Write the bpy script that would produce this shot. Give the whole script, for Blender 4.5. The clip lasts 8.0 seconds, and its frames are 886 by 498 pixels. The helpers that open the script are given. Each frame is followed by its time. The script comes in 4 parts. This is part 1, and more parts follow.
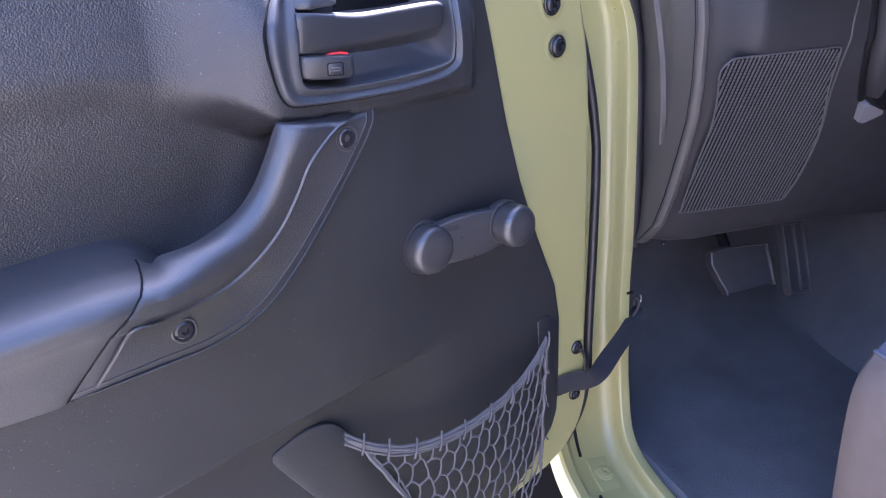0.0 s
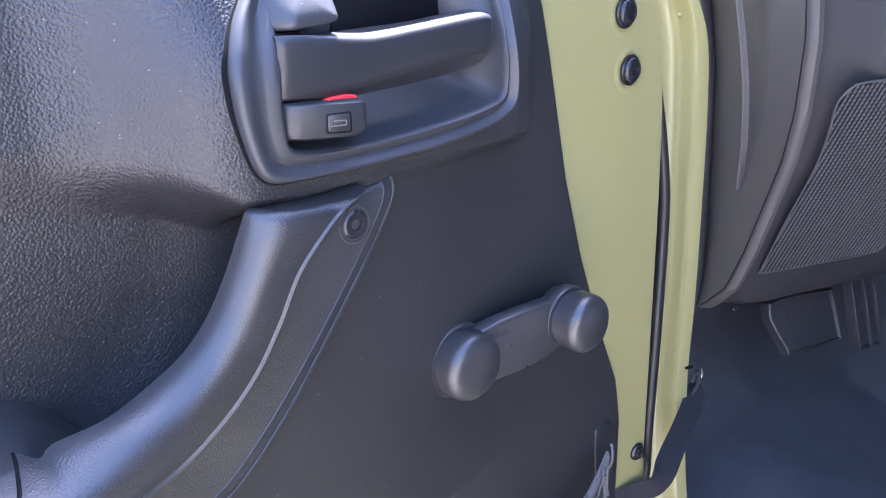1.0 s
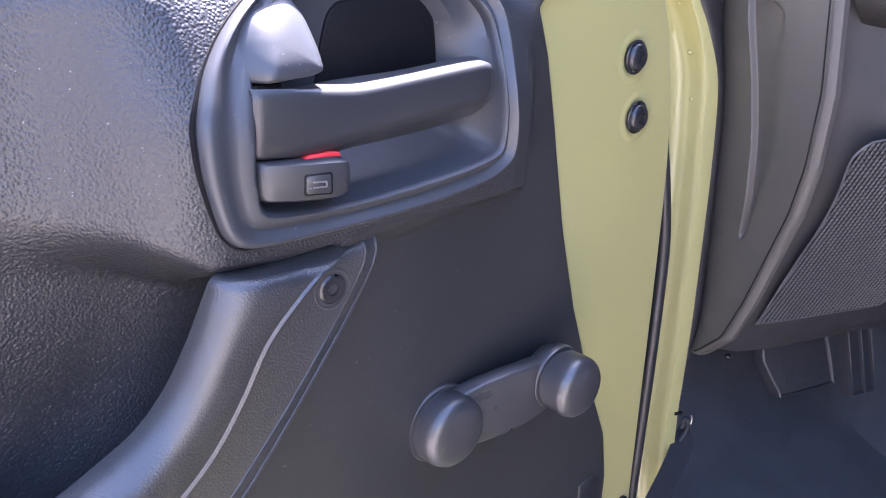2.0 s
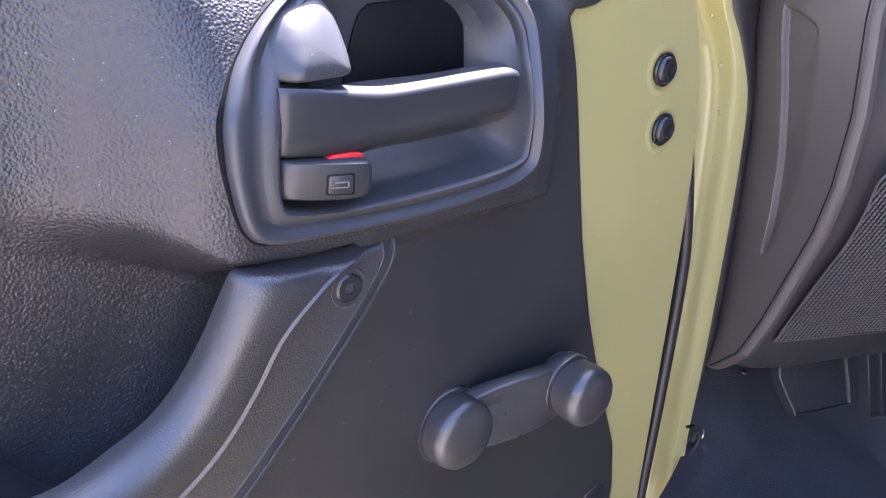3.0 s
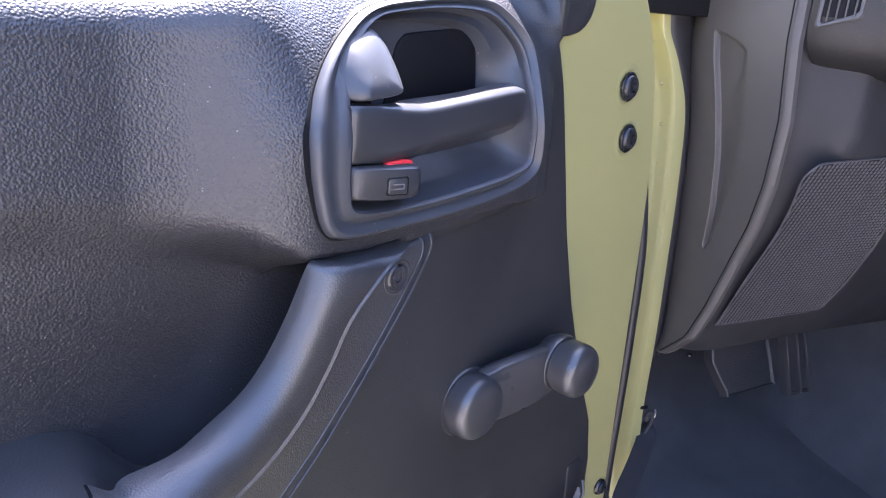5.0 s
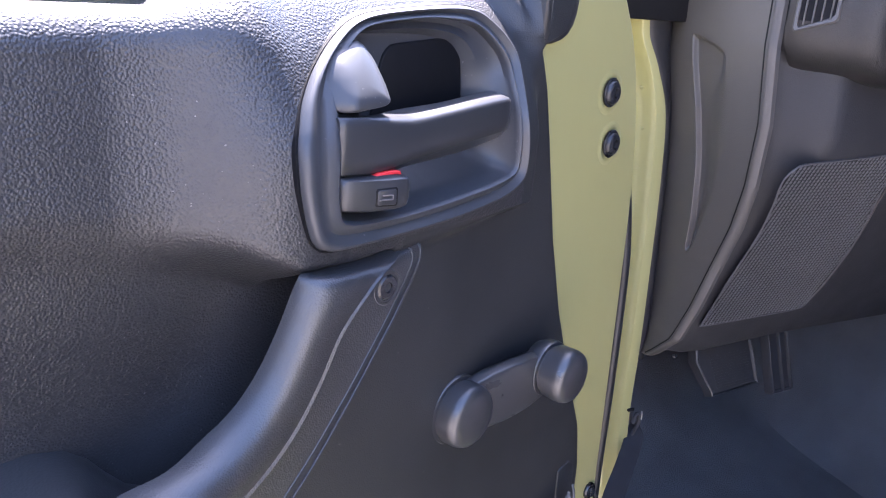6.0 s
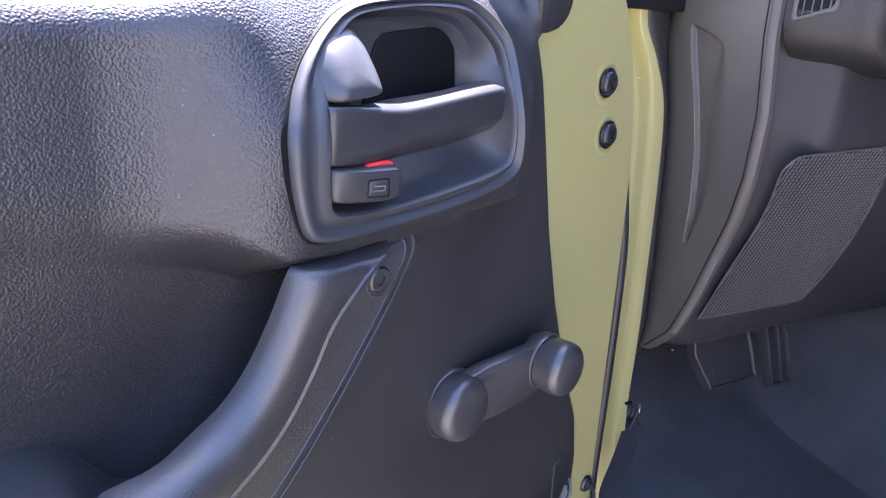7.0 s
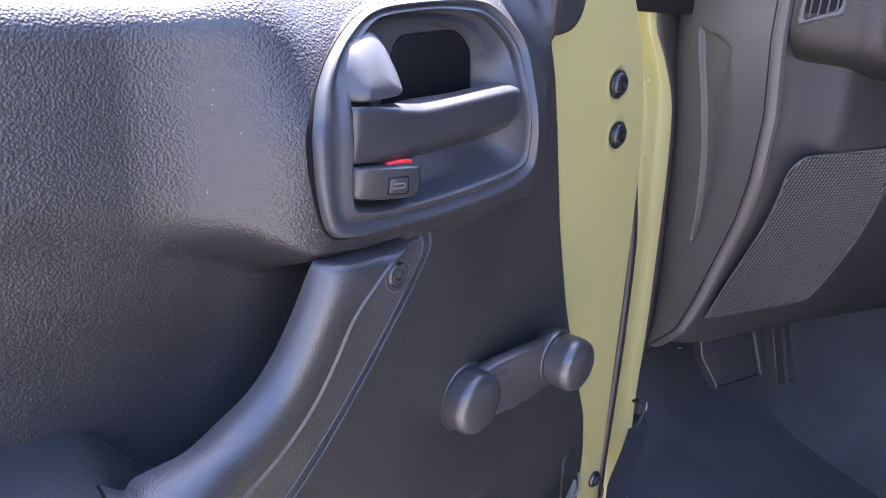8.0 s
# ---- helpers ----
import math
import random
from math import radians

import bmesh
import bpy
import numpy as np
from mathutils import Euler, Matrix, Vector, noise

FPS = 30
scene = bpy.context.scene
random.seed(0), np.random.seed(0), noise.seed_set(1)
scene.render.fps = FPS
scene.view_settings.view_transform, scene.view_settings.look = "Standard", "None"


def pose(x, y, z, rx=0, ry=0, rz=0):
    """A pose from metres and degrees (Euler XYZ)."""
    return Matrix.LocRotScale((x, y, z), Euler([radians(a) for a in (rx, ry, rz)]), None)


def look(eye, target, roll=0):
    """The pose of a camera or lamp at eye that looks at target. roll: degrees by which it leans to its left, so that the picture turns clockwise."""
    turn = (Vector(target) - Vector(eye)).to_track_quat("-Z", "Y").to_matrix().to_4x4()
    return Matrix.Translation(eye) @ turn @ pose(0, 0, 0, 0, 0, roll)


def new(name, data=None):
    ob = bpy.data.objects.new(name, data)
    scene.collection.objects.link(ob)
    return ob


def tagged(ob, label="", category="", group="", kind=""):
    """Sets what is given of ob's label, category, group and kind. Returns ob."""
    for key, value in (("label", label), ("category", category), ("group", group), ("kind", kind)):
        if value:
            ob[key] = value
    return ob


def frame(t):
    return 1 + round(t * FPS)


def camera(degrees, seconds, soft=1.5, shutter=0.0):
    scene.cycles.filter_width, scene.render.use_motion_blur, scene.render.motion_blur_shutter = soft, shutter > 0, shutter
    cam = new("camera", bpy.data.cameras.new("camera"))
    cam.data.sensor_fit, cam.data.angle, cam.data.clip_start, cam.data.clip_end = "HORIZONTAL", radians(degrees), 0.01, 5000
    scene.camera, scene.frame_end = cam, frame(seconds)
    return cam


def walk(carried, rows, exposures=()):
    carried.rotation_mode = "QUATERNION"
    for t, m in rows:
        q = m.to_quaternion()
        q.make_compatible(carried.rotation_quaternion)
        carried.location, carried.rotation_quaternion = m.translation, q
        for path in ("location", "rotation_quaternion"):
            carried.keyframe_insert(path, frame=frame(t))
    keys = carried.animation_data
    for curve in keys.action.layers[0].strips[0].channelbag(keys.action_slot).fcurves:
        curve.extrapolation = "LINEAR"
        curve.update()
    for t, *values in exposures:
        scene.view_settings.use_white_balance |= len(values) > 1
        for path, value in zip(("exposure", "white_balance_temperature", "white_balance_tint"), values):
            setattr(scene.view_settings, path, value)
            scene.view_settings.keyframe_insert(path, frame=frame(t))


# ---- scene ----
cam = camera(58.1, 8.0, soft=1.1)
METRES, EYE, TILT, LEAN, TURN = 0.5, 1.25, -20.0, 0.0, -40.0
ROWS = [
    (0.0, 0.0, 0.0, 0.0, -0.0, 0.0, -0.0),
    (0.5, -0.0999, 0.3475, 0.1177, -1.49, -0.35, 0.92),
    (1.0, -0.1101, 0.4947, 0.1728, -2.46, -0.27, 0.93),
    (1.5, -0.1105, 0.5781, 0.2204, -3.37, -0.66, -0.41),
    (1.7, -0.1002, 0.5729, 0.2489, -3.34, -0.83, -1.07),
    (2.8, -0.1071, 0.5686, 0.2666, -1.83, -0.9, -4.41),
    (3.0, -0.0989, 0.565, 0.2682, -1.51, -1.21, -4.93),
    (3.5, -0.0979, 0.5481, 0.2666, -1.24, -1.14, -5.14),
    (4.0, -0.1622, 0.5034, 0.2571, -3.36, -0.55, -4.19),
    (4.2, -0.1895, 0.4913, 0.2384, -4.78, -0.25, -3.65),
    (5.3, -0.2641, 0.42, 0.221, -8.75, 1.07, -2.17),
    (5.5, -0.2666, 0.4242, 0.2209, -9.15, 1.19, -1.75),
    (6.0, -0.2699, 0.4286, 0.228, -9.5, 1.21, -1.43),
    (6.5, -0.2625, 0.4422, 0.2311, -9.52, 1.02, -1.36),
    (7.0, -0.2594, 0.4401, 0.2267, -9.5, 0.72, -1.4),
    (7.5, -0.2688, 0.4223, 0.2282, -9.41, 0.8, -1.53),
    (8.0, -0.2807, 0.4149, 0.2186, -9.26, 0.84, -1.56),
]
walk(cam, [(t, pose(0, 0, EYE, TILT, LEAN, TURN) @ pose(METRES * x, METRES * y, METRES * z, 90 + pitch, roll, yaw)) for t, x, y, z, yaw, pitch, roll in ROWS],
     [(0.0, 3.81, 5770, 30), (0.4, 4.16, 5880, 29), (0.6, 4.18, 5840, 27), (1.0, 4.06, 5830, 24), (1.7, 4.05, 6080, 27), (3.0, 3.89, 6310, 28), (3.6, 3.90, 6250, 28), (4.2, 3.86, 5990, 24), (5.4, 3.75, 6090, 25), (8.0, 3.83, 6130, 26)])

# ---- world and sun ----
world = bpy.data.worlds.new("world")
scene.world = world
world.use_nodes = True
wt = world.node_tree
sky = wt.nodes.new("ShaderNodeTexSky")
sky.sky_type, sky.sun_disc = "NISHITA", False
SUN_ELEVATION, SUN_AZIMUTH = 63.0, 42.0   # azimuth: degrees clockwise from +y
sky.sun_elevation, sky.sun_rotation = radians(SUN_ELEVATION), radians(SUN_AZIMUTH)
wt.nodes["Background"].inputs["Strength"].default_value = 0.11
wt.links.new(sky.outputs[0], wt.nodes["Background"].inputs[0])
sun = new("sun", bpy.data.lights.new("sun", "SUN"))
sun.data.energy, sun.data.angle, sun.data.color = 5.0, radians(0.5), (1.0, 0.95, 0.87)
sun_way = Vector((math.sin(radians(SUN_AZIMUTH)) * math.cos(radians(SUN_ELEVATION)),
                  math.cos(radians(SUN_AZIMUTH)) * math.cos(radians(SUN_ELEVATION)), math.sin(radians(SUN_ELEVATION))))
sun.matrix_world = look(sun_way * 30, (0, 0, 0))

# ---- materials ----


def material(name, colour, rough=0.5, metal=0.0, grain=None, mottle=0.15, mottle_scale=14.0, spec=0.5,
             coat=0.0, specks=0.0, fine=None):
    """grain: (kind, cells a metre, bump strength, depth); fine: a second, finer noise relief (scale, strength)."""
    m = bpy.data.materials.new(name)
    m.use_nodes = True
    t = m.node_tree
    b = t.nodes["Principled BSDF"]
    co = t.nodes.new("ShaderNodeTexCoord")
    n = t.nodes.new("ShaderNodeTexNoise")
    n.inputs["Scale"].default_value, n.inputs["Detail"].default_value = mottle_scale, 6
    t.links.new(co.outputs["Object"], n.inputs["Vector"])
    ramp = t.nodes.new("ShaderNodeMapRange")
    ramp.inputs["To Min"].default_value, ramp.inputs["To Max"].default_value = 1 - mottle, 1 + mottle
    t.links.new(n.outputs["Fac"], ramp.inputs["Value"])
    mul = t.nodes.new("ShaderNodeVectorMath")
    mul.operation = "SCALE"
    mul.inputs[0].default_value = colour
    t.links.new(ramp.outputs[0], mul.inputs["Scale"])
    colour_out = mul.outputs[0]
    if specks:
        v = t.nodes.new("ShaderNodeTexNoise")
        v.inputs["Scale"].default_value, v.inputs["Detail"].default_value = 420, 1
        t.links.new(co.outputs["Object"], v.inputs["Vector"])
        r = t.nodes.new("ShaderNodeMapRange")
        r.inputs["From Min"].default_value, r.inputs["From Max"].default_value = 0.745, 0.80
        t.links.new(v.outputs["Fac"], r.inputs["Value"])
        mx = t.nodes.new("ShaderNodeMix")
        mx.data_type = "RGBA"
        sc = t.nodes.new("ShaderNodeMath")
        sc.operation = "MULTIPLY"
        sc.inputs[1].default_value = specks
        t.links.new(r.outputs[0], sc.inputs[0])
        t.links.new(sc.outputs[0], mx.inputs[0])
        t.links.new(colour_out, mx.inputs[6])
        mx.inputs[7].default_value = (0.35, 0.34, 0.32, 1)
        colour_out = mx.outputs[2]
    t.links.new(colour_out, b.inputs["Base Color"])
    n2 = t.nodes.new("ShaderNodeTexNoise")
    n2.inputs["Scale"].default_value, n2.inputs["Detail"].default_value = 35, 8
    t.links.new(co.outputs["Object"], n2.inputs["Vector"])
    rr = t.nodes.new("ShaderNodeMapRange")
    rr.inputs["To Min"].default_value, rr.inputs["To Max"].default_value = max(rough - 0.08, 0.02), min(rough + 0.08, 1)
    t.links.new(n2.outputs["Fac"], rr.inputs["Value"])
    t.links.new(rr.outputs[0], b.inputs["Roughness"])
    b.inputs["Metallic"].default_value = metal
    b.inputs["Specular IOR Level"].default_value = spec
    b.inputs["Coat Weight"].default_value = coat
    b.inputs["Coat Roughness"].default_value = 0.08
    normal = None
    if grain:
        kind, scale, strength, depth = grain
        if kind == "leather":
            warp = t.nodes.new("ShaderNodeTexNoise")
            warp.inputs["Scale"].default_value = scale * 0.30
            t.links.new(co.outputs["Object"], warp.inputs["Vector"])
            w = t.nodes.new("ShaderNodeVectorMath")
            w.operation = "MULTIPLY_ADD"
            w.inputs[1].default_value = (0.75 / scale,) * 3
            t.links.new(warp.outputs["Color"], w.inputs[0])
            t.links.new(co.outputs["Object"], w.inputs[2])
            g = t.nodes.new("ShaderNodeTexVoronoi")
            g.feature = "SMOOTH_F1"
            g.inputs["Smoothness"].default_value = 0.30
            g.inputs["Scale"].default_value = scale
            t.links.new(w.outputs[0], g.inputs["Vector"])
            pebble = t.nodes.new("ShaderNodeMapRange")
            pebble.inputs["From Max"].default_value = 0.75
            pebble.inputs["To Min"].default_value, pebble.inputs["To Max"].default_value = 1.0, 0.0
            t.links.new(g.outputs["Distance"], pebble.inputs["Value"])
            out = pebble.outputs[0]
        else:
            g = t.nodes.new("ShaderNodeTexNoise")
            g.inputs["Scale"].default_value, g.inputs["Detail"].default_value = scale, 3
            t.links.new(co.outputs["Object"], g.inputs["Vector"])
            out = g.outputs["Fac"]
        bump = t.nodes.new("ShaderNodeBump")
        bump.inputs["Strength"].default_value, bump.inputs["Distance"].default_value = strength, depth
        t.links.new(out, bump.inputs["Height"])
        normal = bump
    if normal:
        t.links.new(normal.outputs[0], b.inputs["Normal"])
    return m


LEATHER = material("grained_black_trim", (0.024, 0.024, 0.026), 0.41, grain=("leather", 600, 0.66, 0.0006), mottle=0.2, specks=0.3, spec=0.6)
PANEL = material("fine_black_trim", (0.0195, 0.0202, 0.0215), 0.46, grain=("leather", 900, 0.30, 0.0003), mottle=0.25, specks=0.22)
ARM = material("armrest_skin", (0.026, 0.027, 0.029), 0.46, grain=("leather", 620, 0.22, 0.0004), mottle=0.15, spec=0.8)
GRIP = material("black_grip_plastic", (0.029, 0.029, 0.031), 0.36, spec=0.8, grain=("leather", 800, 0.36, 0.0004), mottle=0.15)
BEZEL = material("charcoal_satin_plastic", (0.038, 0.040, 0.045), 0.40, spec=0.5, grain=("noise", 1500, 0.18, 0.0002), mottle=0.12, specks=0.25)
LEVER = material("charcoal_lever_plastic", (0.026, 0.027, 0.030), 0.33, grain=("noise", 1800, 0.12, 0.0002), mottle=0.1)
# near-black fill; in gaps, slots and the handle cup it carries their shade
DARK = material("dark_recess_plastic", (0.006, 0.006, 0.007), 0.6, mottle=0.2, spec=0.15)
CRANK = material("crank_plastic", (0.031, 0.031, 0.033), 0.30, spec=0.75, grain=("noise", 1400, 0.15, 0.0002), mottle=0.12)
GREEN = material("green_body_paint", (0.285, 0.272, 0.118), 0.32, mottle=0.03, mottle_scale=6, coat=0.25, specks=0.15)
RUBBER = material("seal_rubber", (0.015, 0.015, 0.017), 0.42, mottle=0.15)
STEEL = material("black_steel", (0.016, 0.016, 0.018), 0.24, mottle=0.2)
ZINC = material("zinc_steel", (0.55, 0.54, 0.50), 0.35, metal=1.0, mottle=0.2)
RED = material("red_paint", (0.72, 0.03, 0.03), 0.45, mottle=0.1)
MARK = material("pale_mark", (0.11, 0.10, 0.10), 0.5, mottle=0.1)
DASH = material("warm_grey_dash_plastic", (0.056, 0.052, 0.049), 0.5, grain=("leather", 700, 0.22, 0.0004), mottle=0.12)
DASH_DARK = material("dark_grey_dash_plastic", (0.026, 0.026, 0.028), 0.55, grain=("leather", 800, 0.25, 0.0004), mottle=0.15, spec=0.26)
DASH_UPPER = material("grained_upper_dash", (0.017, 0.016, 0.0155), 0.42, grain=("leather", 800, 0.40, 0.0005), mottle=0.15, spec=0.4)
GRILLE = material("grille_plastic", (0.066, 0.066, 0.070), 0.42, mottle=0.1)
CARPET = material("dark_carpet", (0.140, 0.142, 0.147), 0.95, grain=("noise", 520, 0.6, 0.003), mottle=0.35, mottle_scale=9, spec=0.15, specks=0.2)
PEDAL = material("pedal_rubber", (0.05, 0.05, 0.054), 0.42, mottle=0.2)
NET = material("net_cord", (0.104, 0.103, 0.107), 0.8, grain=("noise", 1500, 0.7, 0.0006), mottle=0.25, mottle_scale=60, spec=0.2)
WEBBING = material("strap_webbing", (0.022, 0.022, 0.026), 0.75, grain=("noise", 900, 0.6, 0.0006), mottle=0.2, mottle_scale=60)
SEAT_CLOTH = material("seat_cloth", (0.128, 0.108, 0.098), 0.9, grain=("noise", 1100, 0.5, 0.0006), mottle=0.12, mottle_scale=40, spec=0.2)
SEAT_TOP = material("seat_cloth_blue_grey", (0.10, 0.105, 0.135), 0.9, grain=("noise", 900, 0.6, 0.0008), mottle=0.2, mottle_scale=60, spec=0.2)
PALE = material("pale_grey_plastic", (0.14, 0.137, 0.145), 0.5, mottle=0.1)
PLASTER = material("grey_render", (0.34, 0.33, 0.315), 0.9, grain=("noise", 200, 0.5, 0.003), mottle=0.25, mottle_scale=2, spec=0.2)
CONCRETE = material("concrete", (0.232, 0.217, 0.202), 0.9, grain=("noise", 160, 0.5, 0.003), mottle=0.3, mottle_scale=3, spec=0.2)

# ---- mesh helpers ----


def part(name, bm, mat, parent=None, label="", smooth=True, angle=38):
    bmesh.ops.recalc_face_normals(bm, faces=bm.faces)
    me = bpy.data.meshes.new(name)
    bm.to_mesh(me)
    bm.free()
    me.materials.append(mat)
    if smooth:
        me.shade_smooth()
        me.set_sharp_from_angle(angle=radians(angle))
    ob = new(name, me)
    if parent:
        ob.parent = parent
    if label:
        ob["label"] = label
    return ob


def thing(name, at, label, category, kind="", group=""):
    ob = new(name)
    ob.location = at
    bpy.context.view_layer.update()
    return tagged(ob, label, category, group, kind)


def p(name, bm, mat, parent, label="", smooth=True, angle=38):
    ob = part(name, bm, mat, None, label, smooth, angle)
    root = parent
    while root.parent:
        root = root.parent
    ob.parent = parent
    ob.matrix_parent_inverse = Matrix.Translation(root.location).inverted() if root is parent else Matrix.Identity(4)
    return ob


def spline(pts, n, closed=False):
    """Catmull-Rom through pts, n samples a span."""
    pts = [Vector(q) for q in pts]
    out, k = [], len(pts)
    for i in range(k if closed else k - 1):
        if closed:
            a, b, c, d = (pts[(i + j) % k] for j in (-1, 0, 1, 2))
        else:
            b, c = pts[i], pts[i + 1]
            a = pts[i - 1] if i else b * 2 - c
            d = pts[i + 2] if i + 2 < k else c * 2 - b
        for j in range(n):
            t = j / n
            out.append(0.5 * (2 * b + (c - a) * t + (2 * a - 5 * b + 4 * c - d) * t * t + (3 * b - a - 3 * c + d) * t ** 3))
    if not closed:
        out.append(pts[-1])
    return out


def loft(rings, closed=True, cap0=False, cap1=False, bm=None):
    bm = bm or bmesh.new()
    rows = [[bm.verts.new(q) for q in r] for r in rings]
    n = len(rows[0])
    for a, b in zip(rows, rows[1:]):
        for i in range(n if closed else n - 1):
            j = (i + 1) % n
            bm.faces.new((a[i], a[j], b[j], b[i]))
    if cap0:
        bm.faces.new(rows[0])
    if cap1:
        bm.faces.new(rows[-1])
    return bm


def tube(path, r, sides=8, bm=None, ends=True):
    path = [Vector(q) for q in path]
    rings = []
    for i, q in enumerate(path):
        d = (path[min(i + 1, len(path) - 1)] - path[max(i - 1, 0)]).normalized()
        a = d.cross(Vector((0.31, 0.2, 0.93))).normalized()
        b = d.cross(a)
        rr = r[i] if isinstance(r, (list, tuple)) else r
        rings.append([q + (a * math.cos(k * math.tau / sides) + b * math.sin(k * math.tau / sides)) * rr for k in range(sides)])
    return loft(rings, True, ends, ends, bm)


def lathe(at, profile, sides=32, axis="y", bm=None, tilt=(0, 0), cap=True):
    """profile: (radius, distance along the axis); axis y points to -y, towards the cabin."""
    at = Vector(at)
    turn = Euler((radians(tilt[0]), 0, radians(tilt[1]))).to_matrix()
    rings = []
    for r, h in profile:
        ring = []
        for k in range(sides):
            c, s = math.cos(k * math.tau / sides) * r, math.sin(k * math.tau / sides) * r
            v = Vector((c, -h, s)) if axis == "y" else Vector((c, s, h))
            ring.append(at + turn @ v)
        rings.append(ring)
    return loft(rings, True, cap, cap, bm)


def box(lo, hi, bevel=0.0, bm=None, m=None, seg=2):
    own = bmesh.new()
    bmesh.ops.create_cube(own, size=1)
    lo, hi = Vector(lo), Vector(hi)
    for v in own.verts:
        v.co = Vector([(a + b) / 2 + c * (b - a) for a, b, c in zip(lo, hi, v.co)])
    if bevel:
        bmesh.ops.bevel(own, geom=own.edges[:], offset=bevel, segments=seg, profile=0.7, affect="EDGES")
    if m:
        own.transform(m)
    if bm is None:
        return own
    me = bpy.data.meshes.new("tmp")
    own.to_mesh(me)
    own.free()
    bm.from_mesh(me)
    bpy.data.meshes.remove(me)
    return bm


def step(a, b, x):
    t = min(max((x - a) / (b - a), 0.0), 1.0)
    return t * t * (3 - 2 * t)


def curve_at(table, x):
    xs, ys = zip(*table)
    return float(np.interp(x, xs, ys))


def plate(outline, y0, y1, bevel=0.002):
    """A flat piece in the plane of the door, from y0 (back) to y1 (front), with rounded front edges."""
    c = sum((Vector((x, 0, z)) for x, z in outline), Vector()) / len(outline)

    def ring(inset, y):
        out = []
        k = len(outline)
        for i, (x, z) in enumerate(outline):
            a, b = Vector(outline[i - 1]), Vector(outline[(i + 1) % k])
            d = (b - a).normalized()
            nrm = Vector((-d.y, d.x))
            q = Vector((x, z))
            if (q - Vector((c.x, c.z))).dot(nrm) > 0:
                nrm = -nrm
            q = q + nrm * inset
            out.append((q.x, y, q.y))
        return out
    s = -1 if y1 < y0 else 1
    return loft([ring(0, y0), ring(0, y1 - s * bevel), ring(bevel * 0.35, y1 - s * bevel * 0.35), ring(bevel, y1)], True, True, True)


BODY = pose(0.90, 0.66, 0, 0, 0, -22)   # the car: x to its right, y ahead


def B(u, v, z):
    return BODY @ Vector((u, v, z))


# ---- ground ----
bm = box((-400, -400, -0.35), (400, 400, -0.05))
tagged(part("ground", bm, CONCRETE, smooth=False), "pale sunlit concrete ground under the open door", "ground", kind="structure")

def inside_poly(x, y, poly):
    hit = False
    for (x0, y0), (x1, y1) in zip(poly, poly[1:] + poly[:1]):
        if (y0 > y) != (y1 > y) and x < (x1 - x0) * (y - y0) / (y1 - y0) + x0:
            hit = not hit
    return hit


# plain unseen walls added on the open side to block low sky reflections
for name, lo, hi in (("unseen_wall_west", (-3.8, -7.0, -0.05), (-3.6, 4.0, 2.4)), ("unseen_wall_south", (-3.6, -7.2, -0.05), (5.0, -7.0, 3.0))):
    bm = box(lo, hi, 0.01, m=BODY)
    tagged(part(name, bm, PLASTER), "plain grey rendered wall, unseen, added to shape the light", "wall", kind="structure")

# ---- the door ----
OUTER = [(0.3281, 1.2168), (0.3232, 1.2069), (0.3175, 1.1926), (0.3181, 1.1737), (0.3227, 1.1531), (0.3273, 1.1395), (0.3351, 1.1321), (0.3495, 1.131), (0.3982, 1.1317), (0.4545, 1.134), (0.5055, 1.141), (0.5233, 1.1507), (0.5263, 1.1635), (0.5232, 1.1933), (0.5286, 1.2245), (0.5288, 1.2422), (0.5172, 1.2556), (0.4963, 1.2688), (0.466, 1.2694), (0.395, 1.2636), (0.3729, 1.257), (0.3544, 1.2446), (0.3394, 1.2312)]
INNER = [(0.3508, 1.2162), (0.3509, 1.2072), (0.3457, 1.1739), (0.3477, 1.1529), (0.3525, 1.1477), (0.4001, 1.1453), (0.4809, 1.1524), (0.5103, 1.1581), (0.5125, 1.1654), (0.5143, 1.2137), (0.5163, 1.2348), (0.4999, 1.2519), (0.4838, 1.2591), (0.4435, 1.261), (0.3903, 1.2559), (0.3764, 1.2494), (0.3593, 1.2356)]
FLOOR = [(0.3495, 1.2057), (0.3516, 1.1808), (0.3535, 1.171), (0.3575, 1.1669), (0.3694, 1.166), (0.417, 1.168), (0.4706, 1.171), (0.4865, 1.1729), (0.4924, 1.1789), (0.4923, 1.2007), (0.4893, 1.2266), (0.4744, 1.2445), (0.4467, 1.2504), (0.403, 1.2504), (0.3733, 1.2494), (0.3595, 1.2454), (0.3515, 1.2345), (0.3486, 1.2206)]
door = thing("door_1", (0.2, 0.66, 0.60), "open green car door with black moulded inner trim", "car door")

TRIM_EDGE = [(0.55, 0.60), (0.600, 0.66), (0.631, 0.694), (0.66, 0.716), (0.681, 0.723), (0.742, 0.722), (0.817, 0.718), (0.867, 0.706), (0.935, 0.672), (1.011, 0.639),
             (1.082, 0.614), (1.177, 0.588), (1.211, 0.578), (1.240, 0.566), (1.246, 0.570), (1.2495, 0.580), (1.254, 0.592), (1.262, 0.599), (1.275, 0.602), (1.31, 0.603)]
HOLLOW_END = [(0.90, 0.272), (0.955, 0.276), (0.985, 0.306), (1.02, 0.346), (1.05, 0.370), (1.08, 0.385), (1.13, 0.395)]
HOLLOW_LOW = [(0.15, 0.945), (0.25, 0.952), (0.29, 0.966), (0.33, 0.986), (0.36, 1.000)]


def soft_ramp(z, a, w):
    """max(0, z - a) with a rounded knee."""
    return 0.0 if z < a - w else z - a if z > a + w else (z - a + w) ** 2 / (4 * w)


